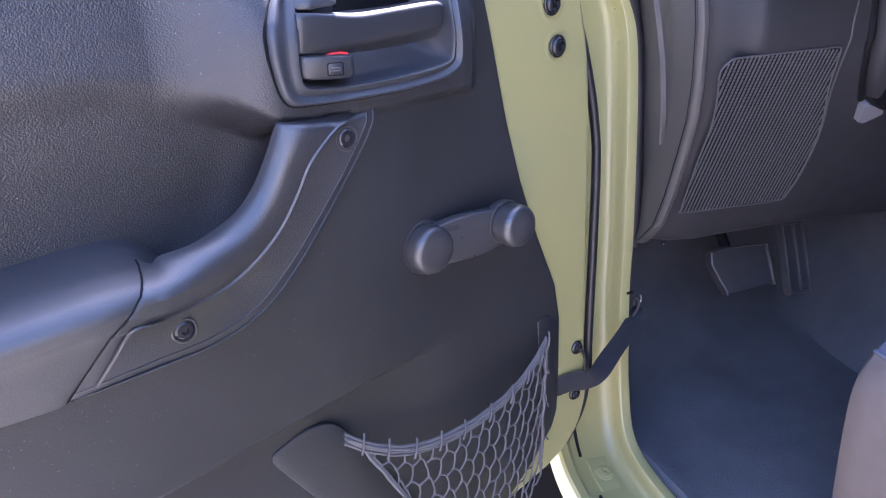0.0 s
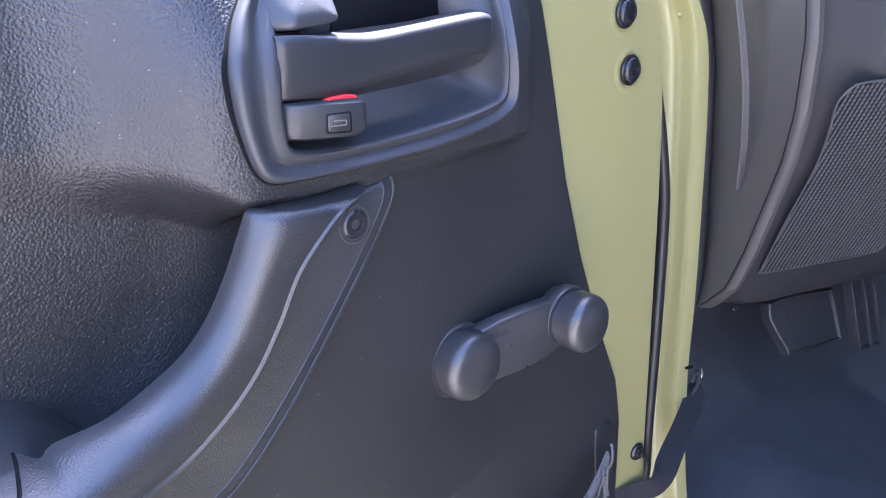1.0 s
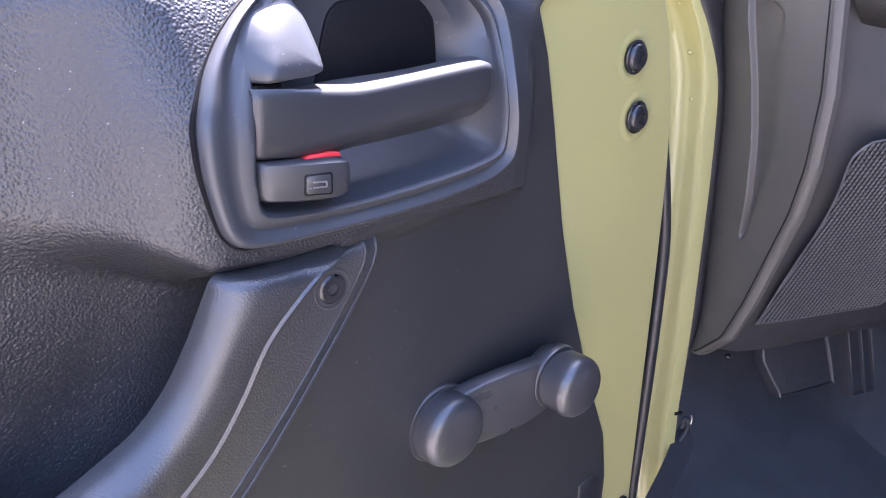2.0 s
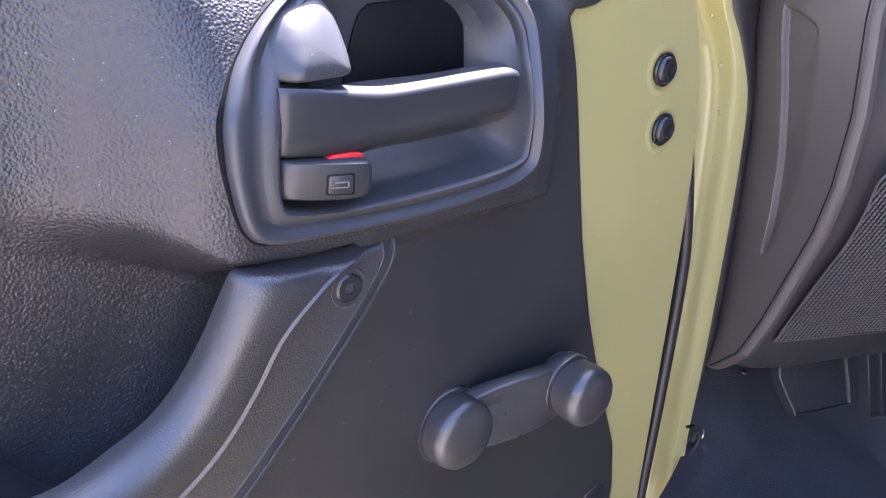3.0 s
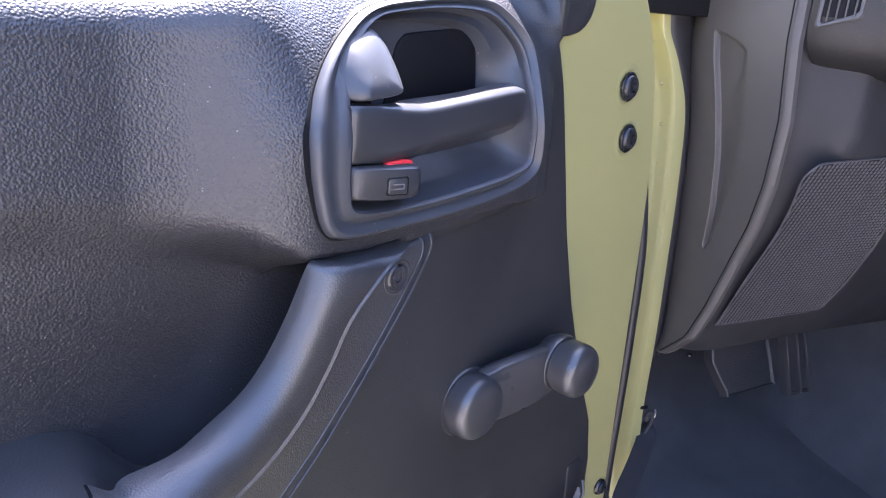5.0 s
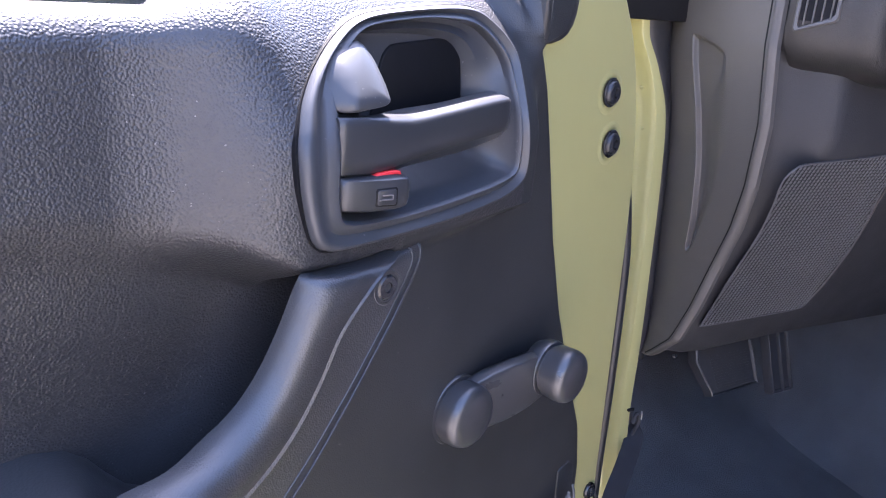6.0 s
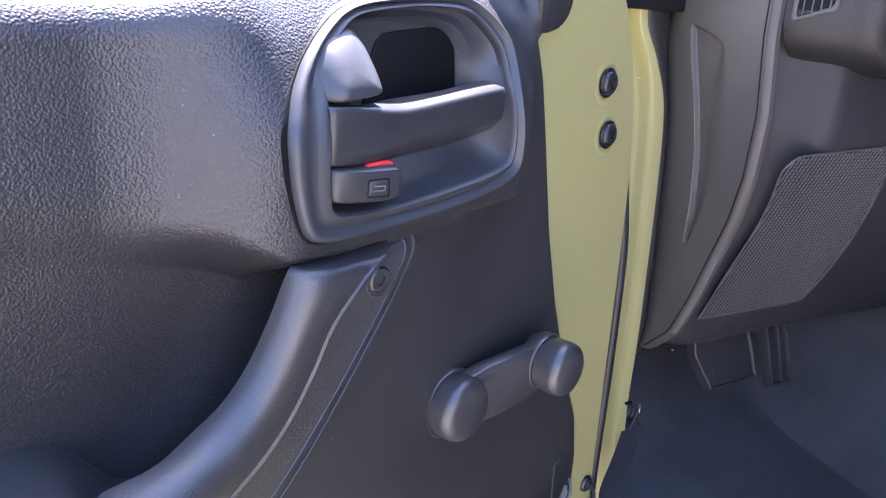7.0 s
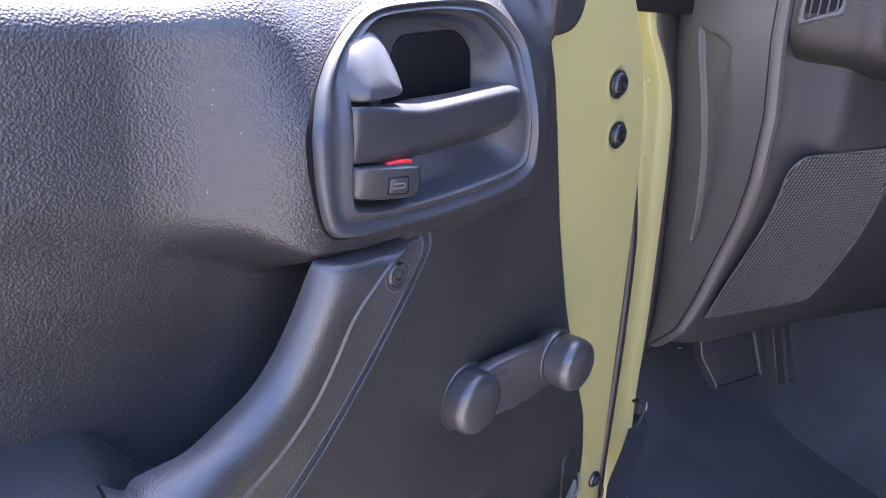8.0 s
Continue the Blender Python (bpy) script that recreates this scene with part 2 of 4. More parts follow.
def lean(z):
    """How far the upper trim leans back, away from the cabin."""
    return 0.45 * soft_ramp(z, 1.19, 0.015)


def leaned(bm):
    for v in bm.verts:
        v.co.y += lean(v.co.z)
    return bm


ROLL, CREST = 1.236, 1.260   # where the bolster starts to roll over, and its top


def trim_point(x, z):
    """A point of the trim; above the roll the bolster turns over into its flat top."""
    y = trim_depth(x, z)
    far = 1 - step(0.268, 0.342, x)
    if z <= ROLL or far <= 0:
        return Vector((x, y, z))
    s = (z - ROLL) / (1.309 - ROLL)
    a = min(s / 0.6, 1.0) * radians(84)
    top = Vector((x, trim_depth(x, ROLL) + 0.021 * (1 - math.cos(a)) + 0.07 * max(0.0, s - 0.6) / 0.4, ROLL + (CREST - ROLL) * math.sin(a)))
    return Vector((x, y, z)).lerp(top, far)


def trim_depth(x, z):
    base = 0.606 + 0.0105 * step(0.40, 0.56, x)
    low = 0.0210 * (1 - step(-0.009, 0.009, z - (0.800 + (x - 0.197) * 0.15))) * (1 - step(0.40, 0.56, x))
    y = base + low
    # the hollow between bolster and armrest
    hollow = (1 - step(0.0, 0.006, x - curve_at(HOLLOW_END, z))) * step(0.0, 0.014, z - curve_at(HOLLOW_LOW, x))
    bowl = 0.608 + 0.056 * (0.80 + 0.20 * step(0.0, 0.12, 1.145 - z))
    bowl -= 0.012 * step(-0.10, 0.0, x - curve_at(HOLLOW_END, z))
    y = y * (1 - hollow) + bowl * hollow
    # the upper bolster: it swells towards the handle and leans back round it
    near = step(0.262, 0.342, x)
    plain = 0.644 - 0.044 * min(max((x - 0.235) / 0.095, 0.0), 1.0) ** 1.5 + 0.09 * max(0.0, z - 1.16)
    face = 0.600 + lean(z)
    if z > 1.231:
        q = min((z - 1.231) / 0.079, 1.0)
        face += 0.088 * (1 - math.sqrt(max(1 - q * q, 0.0)))
    face = plain * (1 - near) + face * near
    right = 1 - step(0.540, 0.562, x + 0.5 * max(0, z - 1.245))
    lower = curve_at([(0.0, 1.125), (0.20, 1.128), (0.29, 1.108), (0.325, 1.094), (0.36, 1.105), (0.53, 1.120)], x)
    upper = curve_at([(0.0, 1.170), (0.20, 1.166), (0.29, 1.146), (0.325, 1.126), (0.36, 1.122), (0.53, 1.132)], x)
    on = step(lower, upper, z) * right
    y = y * (1 - on) + face * on
    if right < 1 and z > 1.225:
        q = min((z - 1.225) / 0.085, 1.0)
        y += (1 - right) * (1 - step(0.552, 0.566, x)) * 0.10 * (1 - math.sqrt(max(1 - q * q, 0.0)))
    d = curve_at(TRIM_EDGE, z) - x
    return y + 0.009 * (1 - step(0, 0.009, d)) ** 2


NX, NZ = 300, 290
bm = bmesh.new()
rows = []
for k in range(NZ + 1):
    z = 0.55 + (1.309 - 0.55) * k / NZ
    xe = curve_at(TRIM_EDGE, z)
    row = []
    for i in range(NX + 1):
        x = -0.42 + (xe + 0.42) * (1 - (1 - i / NX) ** 1.25)
        row.append(bm.verts.new(trim_point(x, z)))
    row.append(bm.verts.new((xe + 0.0005, 0.632, z)))
    rows.append(row)
for a, b in zip(rows, rows[1:]):
    for i in range(len(a) - 1):
        f = bm.faces.new((a[i], a[i + 1], b[i + 1], b[i]))
        f.material_index = 0
hole = [(0.44 + (x - 0.44) * 0.95, 1.20 + (z - 1.20) * 0.95) for x, z in OUTER]
bmesh.ops.delete(bm, geom=[f for f in bm.faces if inside_poly(*f.calc_center_median().xz, hole)], context="FACES")
trim = p("trim_panel", bm, PANEL, door, "black moulded trim panel with fine grain")
trim.data.materials.append(LEATHER)
for f in trim.data.polygons:
    x, y, z = f.center
    if z > 1.128 and x < 0.53 or (x < curve_at(HOLLOW_END, z) + 0.01 and z > 0.98):
        f.material_index = 1

# painted inner shell and outer skin
FRONT = [(0.672, 1.30), (0.687, 1.279), (0.706, 1.251), (0.726, 1.206), (0.746, 1.124), (0.757, 1.005), (0.767, 0.85), (0.774, 0.748), (0.783, 0.69),
         (0.772, 0.638), (0.745, 0.608), (0.712, 0.591)]
edge = [q for q in spline([(x, z, 0) for x, z in FRONT], 4)]
rim = [(q.x, q.y) for q in edge] + [(0.64, 0.572), (0.545, 0.565), (0.545, 0.80), (0.545, 1.10), (0.552, 1.235), (0.575, 1.262), (0.578, 1.30)]
bm = plate(rim, 0.640, 0.6215, 0.004)
p("inner_shell", bm, GREEN, door, "green painted inner door metal", angle=12)
pillar = [(x + 0.020, z) for x, z in rim[:len(edge)]] + [(0.64, 0.56), (0.55, 0.555), (0.55, 0.80), (0.55, 1.10), (0.56, 1.235), (0.592, 1.25), (0.606, 1.265), (0.606, 1.30)]
bm = plate(pillar, 0.6405, 0.700, 0.004)
p("hinge_side", bm, GREEN, door, angle=12)
skin = [(x + 0.020, z) for x, z in rim[:len(edge)]] + [(0.55, 0.53), (-0.43, 0.51), (-0.43, 1.27), (0.55, 1.27), (0.58, 1.30)]
bm = plate(skin, 0.7005, 0.735, 0.008)
p("outer_skin", bm, GREEN, door)
# door-top strip out of view, raised on the left to shade the armrest
bm = box((-0.42, 0.702, 1.245), (0.30, 0.728, 1.345), 0.006)
box((0.30, 0.69, 1.268), (0.56, 0.72, 1.300), 0.006, bm)
p("window_seal_shade", bm, RUBBER, door)

corner = [(0.560, 1.2450), (0.574, 1.2455), (0.585, 1.2480), (0.5925, 1.2520), (0.5985, 1.2585), (0.6020, 1.2670), (0.6035, 1.2780), (0.6035, 1.309), (0.560, 1.309)]
p("trim_corner", plate(corner, 0.640, 0.6170, 0.003), PANEL, door, "rounded black trim corner", angle=60)

# rubber seal round the door's front edge
path = spline([(0.728, 0.655, 1.262), (0.752, 0.655, 1.20), (0.778, 0.650, 1.12), (0.793, 0.645, 1.05), (0.797, 0.642, 0.995), (0.795, 0.637, 0.883), (0.797, 0.636, 0.76), (0.800, 0.636, 0.70),
               (0.790, 0.636, 0.648), (0.760, 0.636, 0.605)], 6)
p("door_seal", tube(path, 0.0062, 10), RUBBER, door, "black rubber door seal")

# hinge bolts on their raised pads
for x, z in ((0.676, 1.204), (0.688, 1.158)):
    bm = lathe((x, 0.6218, z), [(0.0230, -0.0004), (0.0215, 0.0), (0.0195, 0.0004), (0.0175, 0.0008), (0.0160, 0.0010), (0.0150, 0.0009), (0.0138, 0.0005), (0.0125, 0.0003), (0.004, 0.0003)], 32)
    p("bolt_pad", bm, GREEN, door)
    bm = lathe((x, 0.6206, z), [(0.0125, 0), (0.0128, 0.0012), (0.0118, 0.002), (0.0104, 0.0018), (0.0102, 0.0030), (0.0092, 0.0046), (0.0070, 0.0056), (0.0046, 0.0058),
                                (0.0040, 0.0030), (0.002, 0.0026)], 28)
    p("hinge_bolt", bm, STEEL, door, "black domed steel bolt")

# ---- armrest ----
rings = []
for i in range(41):
    x = -0.42 + 0.70 * i / 40
    top = 1.016 + 0.010 * step(0.05, 0.18, x) - 0.047 * step(0.190, 0.285, x)
    back = 0.690
    front = 0.562 + 0.008 * step(0.0, 0.17, 0.17 - x) + 0.038 * step(0.190, 0.203, x)
    low_y = 0.599 + 0.02 * step(0.188, 0.206, x)
    bot = 0.925 + 0.04 * step(0.188, 0.206, x)
    prof = [(back, top - 0.004), (back - 0.012, top + 0.002), (back - 0.030, top + 0.003), (front + 0.047, top), (front + 0.025, top - 0.005), (front + 0.010, top - 0.012),
            (front + 0.0025, top - 0.022), (front + 0.0035, top - 0.033), (front + 0.013, top - 0.050), (low_y - 0.004, bot + 0.006), (low_y, bot), (low_y + 0.012, bot - 0.001)]
    prof = spline([(0, a, b) for a, b in prof], 4)
    shear = 0.62 * step(-0.05, 0.12, x)
    rings.append([(x + shear * min(q.z - 1.02, 0.0), q.y, q.z) for q in prof])
p("armrest", loft(rings, False), ARM, door, "padded black armrest")

# ---- pull grip ----
STATIONS = [  # left contour, ridge, right edge (x, z), crown y, left y
    ((0.3370, 1.1205), (0.412, 1.1228), (0.4175, 1.1240), 0.5980, 0.608),
    ((0.3345, 1.1190), (0.397, 1.1175), (0.4212, 1.1225), 0.5900, 0.611),
    ((0.3320, 1.1145), (0.379, 1.1125), (0.4225, 1.1190), 0.5850, 0.613),
    ((0.3270, 1.1050), (0.3645, 1.1035), (0.4200, 1.1080), 0.5845, 0.615),
    ((0.3175, 1.0830), (0.345, 1.0830), (0.4050, 1.0820), 0.5845, 0.616),
    ((0.3040, 1.0590), (0.330, 1.0560), (0.3870, 1.0570), 0.5845, 0.617),
    ((0.2875, 1.0415), (0.313, 1.0310), (0.3620, 1.0230), 0.5835, 0.617),
    ((0.2660, 1.0300), (0.291, 1.0100), (0.3300, 0.9840), 0.5800, 0.616),
    ((0.2410, 1.0230), (0.262, 0.9920), (0.2960, 0.9540), 0.5745, 0.611),
    ((0.2125, 1.0225), (0.226, 0.9840), (0.2500, 0.9380), 0.5690, 0.604),
    ((0.2025, 1.0232), (0.191, 0.9830), (0.1950, 0.9325), 0.5640, 0.599),
    ((0.1955, 1.0250), (0.160, 0.9860), (0.1280, 0.9275), 0.5590, 0.595),
]
ARM_FACE = [(0.925, 0.599), (0.931, 0.595), (0.975, 0.576), (0.993, 0.5655), (1.003, 0.5645), (1.014, 0.572), (1.020, 0.587), (1.026, 0.610)]
MOULDING = [0.03, 0.004] + [0.0] * 8 + [-0.0018, -0.0018, 0.0] + [0.0018] * 4 + [0.0004, 0.0004, 0.0018, 0.0018, -0.0008, -0.0008, 0.001, 0.010]
sections = []
for i, (l, r, e, crown, ly) in enumerate(STATIONS):
    l, r, e = Vector(l), Vector(r), Vector(e)
    if 1 < i < 10:
        # a flatter roll: the far side stands nearer the cabin, on the same line of sight
        eye = Vector((0.05, 1.281))
        near = 0.012 if i < 9 else 0.006
        l, ly = eye + (l - eye) * ((ly - near - 0.267) / (ly - 0.267)), ly - near
    ry = 0.588 if i < 8 else 0.588 + 0.002 * (i - 8)
    relief = (0.0, 0.55, 0.88)[i] if i < 3 else 1.0
    le, lr = (e - r).length, (r - l).length

    def to_right(mm):
        return r.lerp(e, min(mm / 1000 / le, 0.45))

    def from_edge(mm):
        return e.lerp(r, min(mm / 1000 / le, 0.5))

    rise = ly - crown
    w = [(l.lerp(r, 1.0), ly + 0.022), (l, ly)] + [(l.lerp(r, f), crown + rise * g) for f, g in ((0.02, 0.70), (0.06, 0.47), (0.13, 0.27), (0.22, 0.12), (0.33, 0.03), (0.45, 0.0))] + [
         (l.lerp(r, 0.72), crown + max(ry - crown, 0) * 0.40),
         (r.lerp(l, min(0.003 / lr, 0.2)), ry), (r.lerp(l, min(0.001 / lr, 0.1)), ry - 0.0010), (to_right(1.0), ry - 0.0006), (to_right(2.2), ry + 0.0030), (to_right(3.4), max(ry + 0.0060, 0.5955)), (to_right(4.5), 0.5965),
         (r.lerp(e, 0.55), 0.5972), (from_edge(11.6), 0.5975), (from_edge(11.1), 0.5974), (from_edge(10.3), 0.5974), (from_edge(9.8), 0.5978), (from_edge(3.8), 0.5985), (from_edge(3.3), 0.5978), (from_edge(2.4), 0.5978), (from_edge(1.4), 0.5985), (e, 0.6080)]
    if i > 8:
        # the end of the pull lies flush with the armrest's face
        f, g = ((0.3, 1.0), (0.7, 1.0), (1.0, 0.35))[i - 9]
        w = [(q, y + f * (curve_at(ARM_FACE, q.y) - 0.0012 + (d * g if 1 < j < 24 else d) - y)) for j, ((q, y), d) in enumerate(zip(w, MOULDING))]
    sections.append([Vector((q.x, 0.612 + (y - 0.612) * relief if y < 0.612 else y, q.y)) for q, y in w])
joint = [q + Vector((-0.0022, 0.0010, 0)) for q in sections[-1][1:24]]
sections.append([q + Vector((-0.0014, 0.0022, 0)) for q in sections[-1]])
sections.append([q + Vector((-0.0004, 0.008, 0)) for q in sections[-1]])
columns = [spline([s[j] for s in sections], 7) for j in range(len(sections[0]))]
rings = [[c[i] for c in columns] for i in range(len(columns[0]))]
bm = loft(rings, False)
path = spline([(x, curve_at(ARM_FACE, z) + dy, z) for x, z, dy in ((0.197, 0.9830, 0.006), (0.186, 0.9855, 0.0005), (0.1745, 0.9862, -0.0010), (0.1680, 0.9820, -0.0010), (0.158, 0.9610, -0.0010), (0.1450, 0.9370, -0.001))], 6)
tube(path, 0.0016, 8, bm)
grip = p("pull_grip", bm, GRIP, door, "black moulded door pull with a raised rounded ridge")
# dark tube along the joint, painting the shadow line of its step
p("joint_shadow_line", tube(spline(joint, 3), 0.0010, 6), DARK, grip)
for j in (17, 21):
    path = [r[j] + Vector((0, 0.0002, 0)) for r in rings[(10 if j == 17 else 3):(-24 if j == 17 else -15)]]
    p("moulding_line", tube(path, [min(0.0009, 0.0002 + 0.00014 * (len(path) - 1 - i)) for i in range(len(path))], 8), LEVER, grip)
for (x, z, y, r) in ((0.3885, 1.0985, 0.5972, 0.0112), (0.2175, 0.9640, 0.5880, 0.0104)):
    bm = lathe((x, y + 0.0050, z), [(r + 0.0014, 0), (r + 0.0012, 0.0046), (r + 0.0002, 0.0056), (r - 0.0010, 0.0054), (r - 0.0018, 0.003), (r - 0.004, 0.002)], 32)
    p("screw_boss", bm, GRIP, grip)
    bm = lathe((x, y + 0.0042, z), [(r - 0.0022, 0), (r - 0.0022, 0.004), (r - 0.004, 0.0055), (0.0035, 0.0056), (0.003, 0.0025), (0.001, 0.0024)], 24)
    p("screw", bm, STEEL, grip, "black recessed socket screw")

# ---- inside handle: bezel, hood, lever, lock ----
def smooth_loop(pts, y):
    """A rounded outline sampled at even angles, so that the rim's outlines match point by point."""
    cx, cz = 0.43, 1.198
    fine = [Vector(q) for q in pts]
    for _ in range(4):
        fine = [a.lerp(b, f) for a, b in zip(fine, fine[1:] + fine[:1]) for f in (0.22, 0.78)]
    polar = sorted((math.atan2(q.y - cz, q.x - cx), math.hypot(q.x - cx, q.y - cz)) for q in fine)
    angles = [a for a, _ in polar]
    radii = [r for _, r in polar]
    angles, radii = [angles[-1] - math.tau] + angles + [angles[0] + math.tau], [radii[-1]] + radii + [radii[0]]
    out = []
    for k in range(180):
        a = -math.pi + math.tau * k / 180
        r = float(np.interp(a, angles, radii))
        out.append(Vector((cx + r * math.cos(a), y, cz + r * math.sin(a))))
    return out


def blend(f, y):
    return [Vector((q.x, y, q.z)) for q in (a.lerp(b, f) for a, b in zip(smooth_loop(OUTER, 0), smooth_loop(INNER, 0)))]


def blend2(f, y):
    return [Vector((q.x, y, q.z)) for q in (a.lerp(b, f) for a, b in zip(smooth_loop(INNER, 0), smooth_loop(FLOOR, 0)))]


def leaned_cup(bm):
    """The rim leans with the trim; the bottom of the cup stands upright."""
    for v in bm.verts:
        v.co.y += lean(v.co.z) * (1 - step(0.603, 0.634, v.co.y))
    return bm


rings = [blend(0.0, 0.612), blend(0.0, 0.5990), blend(0.04, 0.5955), blend(0.10, 0.5938), blend(0.18, 0.5934), blend(0.28, 0.5942), blend(0.40, 0.5966), blend(0.52, 0.5976),
         blend(0.64, 0.5966), blend(0.76, 0.5950), blend(0.86, 0.5948), blend(0.93, 0.5962), blend(0.98, 0.5992), blend(1.0, 0.6030), blend2(0.25, 0.614), blend2(0.6, 0.626),
         blend2(0.9, 0.635), blend2(1.0, 0.637)]
c = sum(rings[-1], Vector()) / len(rings[-1])
rings += [[Vector((c.x + (q.x - c.x) * k, 0.6372, c.z + (q.z - c.z) * k)) for q in rings[-1]] for k in (0.97, 0.93, 0.6, 0.2)]
bezel = p("handle_bezel", leaned_cup(loft(rings, True, False, True)), BEZEL, door, "charcoal plastic door handle bezel with a deep cup")
# solid dark bead round the rim, coloured as the shade of a gap
gap = [blend(-0.060, 0.612), blend(-0.055, 0.5988), blend(-0.01, 0.5988), blend(0.01, 0.612)]
p("bezel_gap_shade", leaned(loft(gap)), DARK, bezel)
# cover plate: the cup's shadow is put into its near-black colour
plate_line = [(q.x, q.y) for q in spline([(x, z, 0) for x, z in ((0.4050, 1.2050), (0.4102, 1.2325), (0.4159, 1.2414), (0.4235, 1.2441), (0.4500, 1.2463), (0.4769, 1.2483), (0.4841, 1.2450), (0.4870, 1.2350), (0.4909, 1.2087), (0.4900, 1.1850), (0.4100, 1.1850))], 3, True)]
p("cover_plate", plate(plate_line, 0.640, 0.6352, 0.0012), DARK, bezel, "cover plate inside the handle cup, darkened for the cup's shadow")

HOOD = [(0.3425, 1.2223), (0.3450, 1.2305), (0.3547, 1.2398), (0.3690, 1.2462), (0.3790, 1.2472), (0.3845, 1.2405), (0.3866, 1.2300), (0.3868, 1.2189), (0.3836, 1.2134), (0.3650, 1.2110), (0.3490, 1.2098), (0.3432, 1.2150)]
loop = [Vector((q.x, 0, q.y)) for q in spline([(x, z, 0) for x, z in HOOD], 5, True)]
c = sum(loop, Vector()) / len(loop)


def hood_ring(s, out, wall=None):
    ring = []
    for q in loop:
        x, z = c.x + (q.x - c.x) * s, c.z + (q.z - c.z) * s
        ring.append(Vector((x, wall if wall else 0.5985 + 0.70 * max(0.0, z - 1.212) - out + 0.010 * (1 - step(0.342, 0.358, x)), z)))
    return ring


rings = [hood_ring(1.0, 0, 0.640), hood_ring(1.0, -0.0020), hood_ring(0.985, -0.0006), hood_ring(0.95, 0.0006), hood_ring(0.85, 0.0020), hood_ring(0.66, 0.0036), hood_ring(0.42, 0.0046), hood_ring(0.15, 0.0050)]
p("hood", loft(rings, True, False, True), BEZEL, bezel, "charcoal hood over the lever's root")

# lever: a bar with a sunk root, a flat top and an undercut below
LEVER_ST = [  # x, bottom, crease, top at the front, top at the back, front y, depth of the top, undercut
    (0.3455, 1.1746, 1.1764, 1.2074, 1.2076, 0.5990, 0.008, 0.002), (0.3500, 1.1744, 1.1762, 1.2074, 1.2078, 0.5968, 0.008, 0.002), (0.3650, 1.1736, 1.1758, 1.2068, 1.2076, 0.5952, 0.008, 0.003),
    (0.3800, 1.1725, 1.1758, 1.2054, 1.2074, 0.5950, 0.012, 0.004), (0.3940, 1.1714, 1.1770, 1.2040, 1.2074, 0.5956, 0.016, 0.007), (0.4100, 1.1712, 1.1796, 1.2034, 1.2077, 0.5966, 0.018, 0.012),
    (0.4400, 1.1724, 1.1832, 1.2060, 1.2092, 0.5970, 0.018, 0.014), (0.4700, 1.1748, 1.1862, 1.2088, 1.2120, 0.5976, 0.018, 0.014), (0.4900, 1.1772, 1.1882, 1.2106, 1.2137, 0.5984, 0.018, 0.014),
    (0.5000, 1.1794, 1.1894, 1.2110, 1.2139, 0.5992, 0.017, 0.012), (0.5048, 1.1822, 1.1912, 1.2098, 1.2120, 0.6012, 0.014, 0.008), (0.5070, 1.1868, 1.1940, 1.2066, 1.2080, 0.6045, 0.009, 0.006)]
rings = []
for x, zb, zc, zf, zk, fy, dp, cut in LEVER_ST:
    h = zf - zc
    prof = [(fy + 0.0010, zc), (fy + 0.0002, zc + 0.25 * h), (fy - 0.0003, zc + 0.5 * h), (fy, zf - 0.14 * h), (fy + 0.0007, zf - 0.04 * h), (fy + 0.0022, zf + 0.0006),
            (fy + dp * 0.5, 0.4 * zf + 0.6 * zk), (fy + dp - 0.002, zk), (fy + dp, zk - 0.0022), (fy + dp, zb + 0.006), (fy + dp * 0.9, zb + 0.0012), (fy + max(cut, 0.001) + 0.001, zb), (fy + cut * 0.55 + 0.001, zb + 0.35 * (zc - zb)), (fy + 0.0026, zc - 0.0012)]
    rings.append([Vector((x, a, b)) for a, b in prof])
cols = [spline([r[j] for r in rings], 4) for j in range(len(rings[0]))]
rings = [[cc[i] for cc in cols] for i in range(len(cols[0]))]
p("lever", loft(rings, True, True, True), LEVER, bezel, "charcoal door release lever", angle=50)
p("slot", box((0.3480, 0.6040, 1.1510), (0.3640, 0.630, 1.2090), 0.001), DARK, bezel)

# lock button
rings = []
for x, lo, hi, fy in ((0.3450, 1.1548, 1.1735, 0.6010), (0.3480, 1.1540, 1.1736, 0.5960), (0.3540, 1.1533, 1.1735, 0.5930), (0.3640, 1.1528, 1.1733, 0.5898), (0.3780, 1.1526, 1.1730, 0.5866), (0.3860, 1.1530, 1.1727, 0.5856),
                      (0.3900, 1.1537, 1.1723, 0.5858), (0.3922, 1.1546, 1.1716, 0.5872), (0.3930, 1.1556, 1.1706, 0.5895)):
    prof = [(fy + 0.0003, lo + 0.0045), (fy, lo + 0.009), (fy + 0.0003, hi - 0.0045), (fy + 0.0012, hi - 0.0014), (fy + 0.0035, hi), (fy + 0.034, hi), (fy + 0.034, lo), (fy + 0.0035, lo), (fy + 0.0012, lo + 0.0014)]
    rings.append([Vector((x, a, b)) for a, b in prof])
cols = [spline([r[j] for r in rings], 2) for j in range(len(rings[0]))]
rings = [[cc[i] for cc in cols] for i in range(len(cols[0]))]
lock = p("lock_button", loft(rings, True, True, True), LEVER, bezel, "charcoal sliding lock button")


def on_lock(bm):
    """Lays a flat piece built at y = 0 on the button's slanted face."""
    for v in bm.verts:
        v.co.y += 0.5879 - 0.22 * (v.co.x - 0.3735)
    return bm


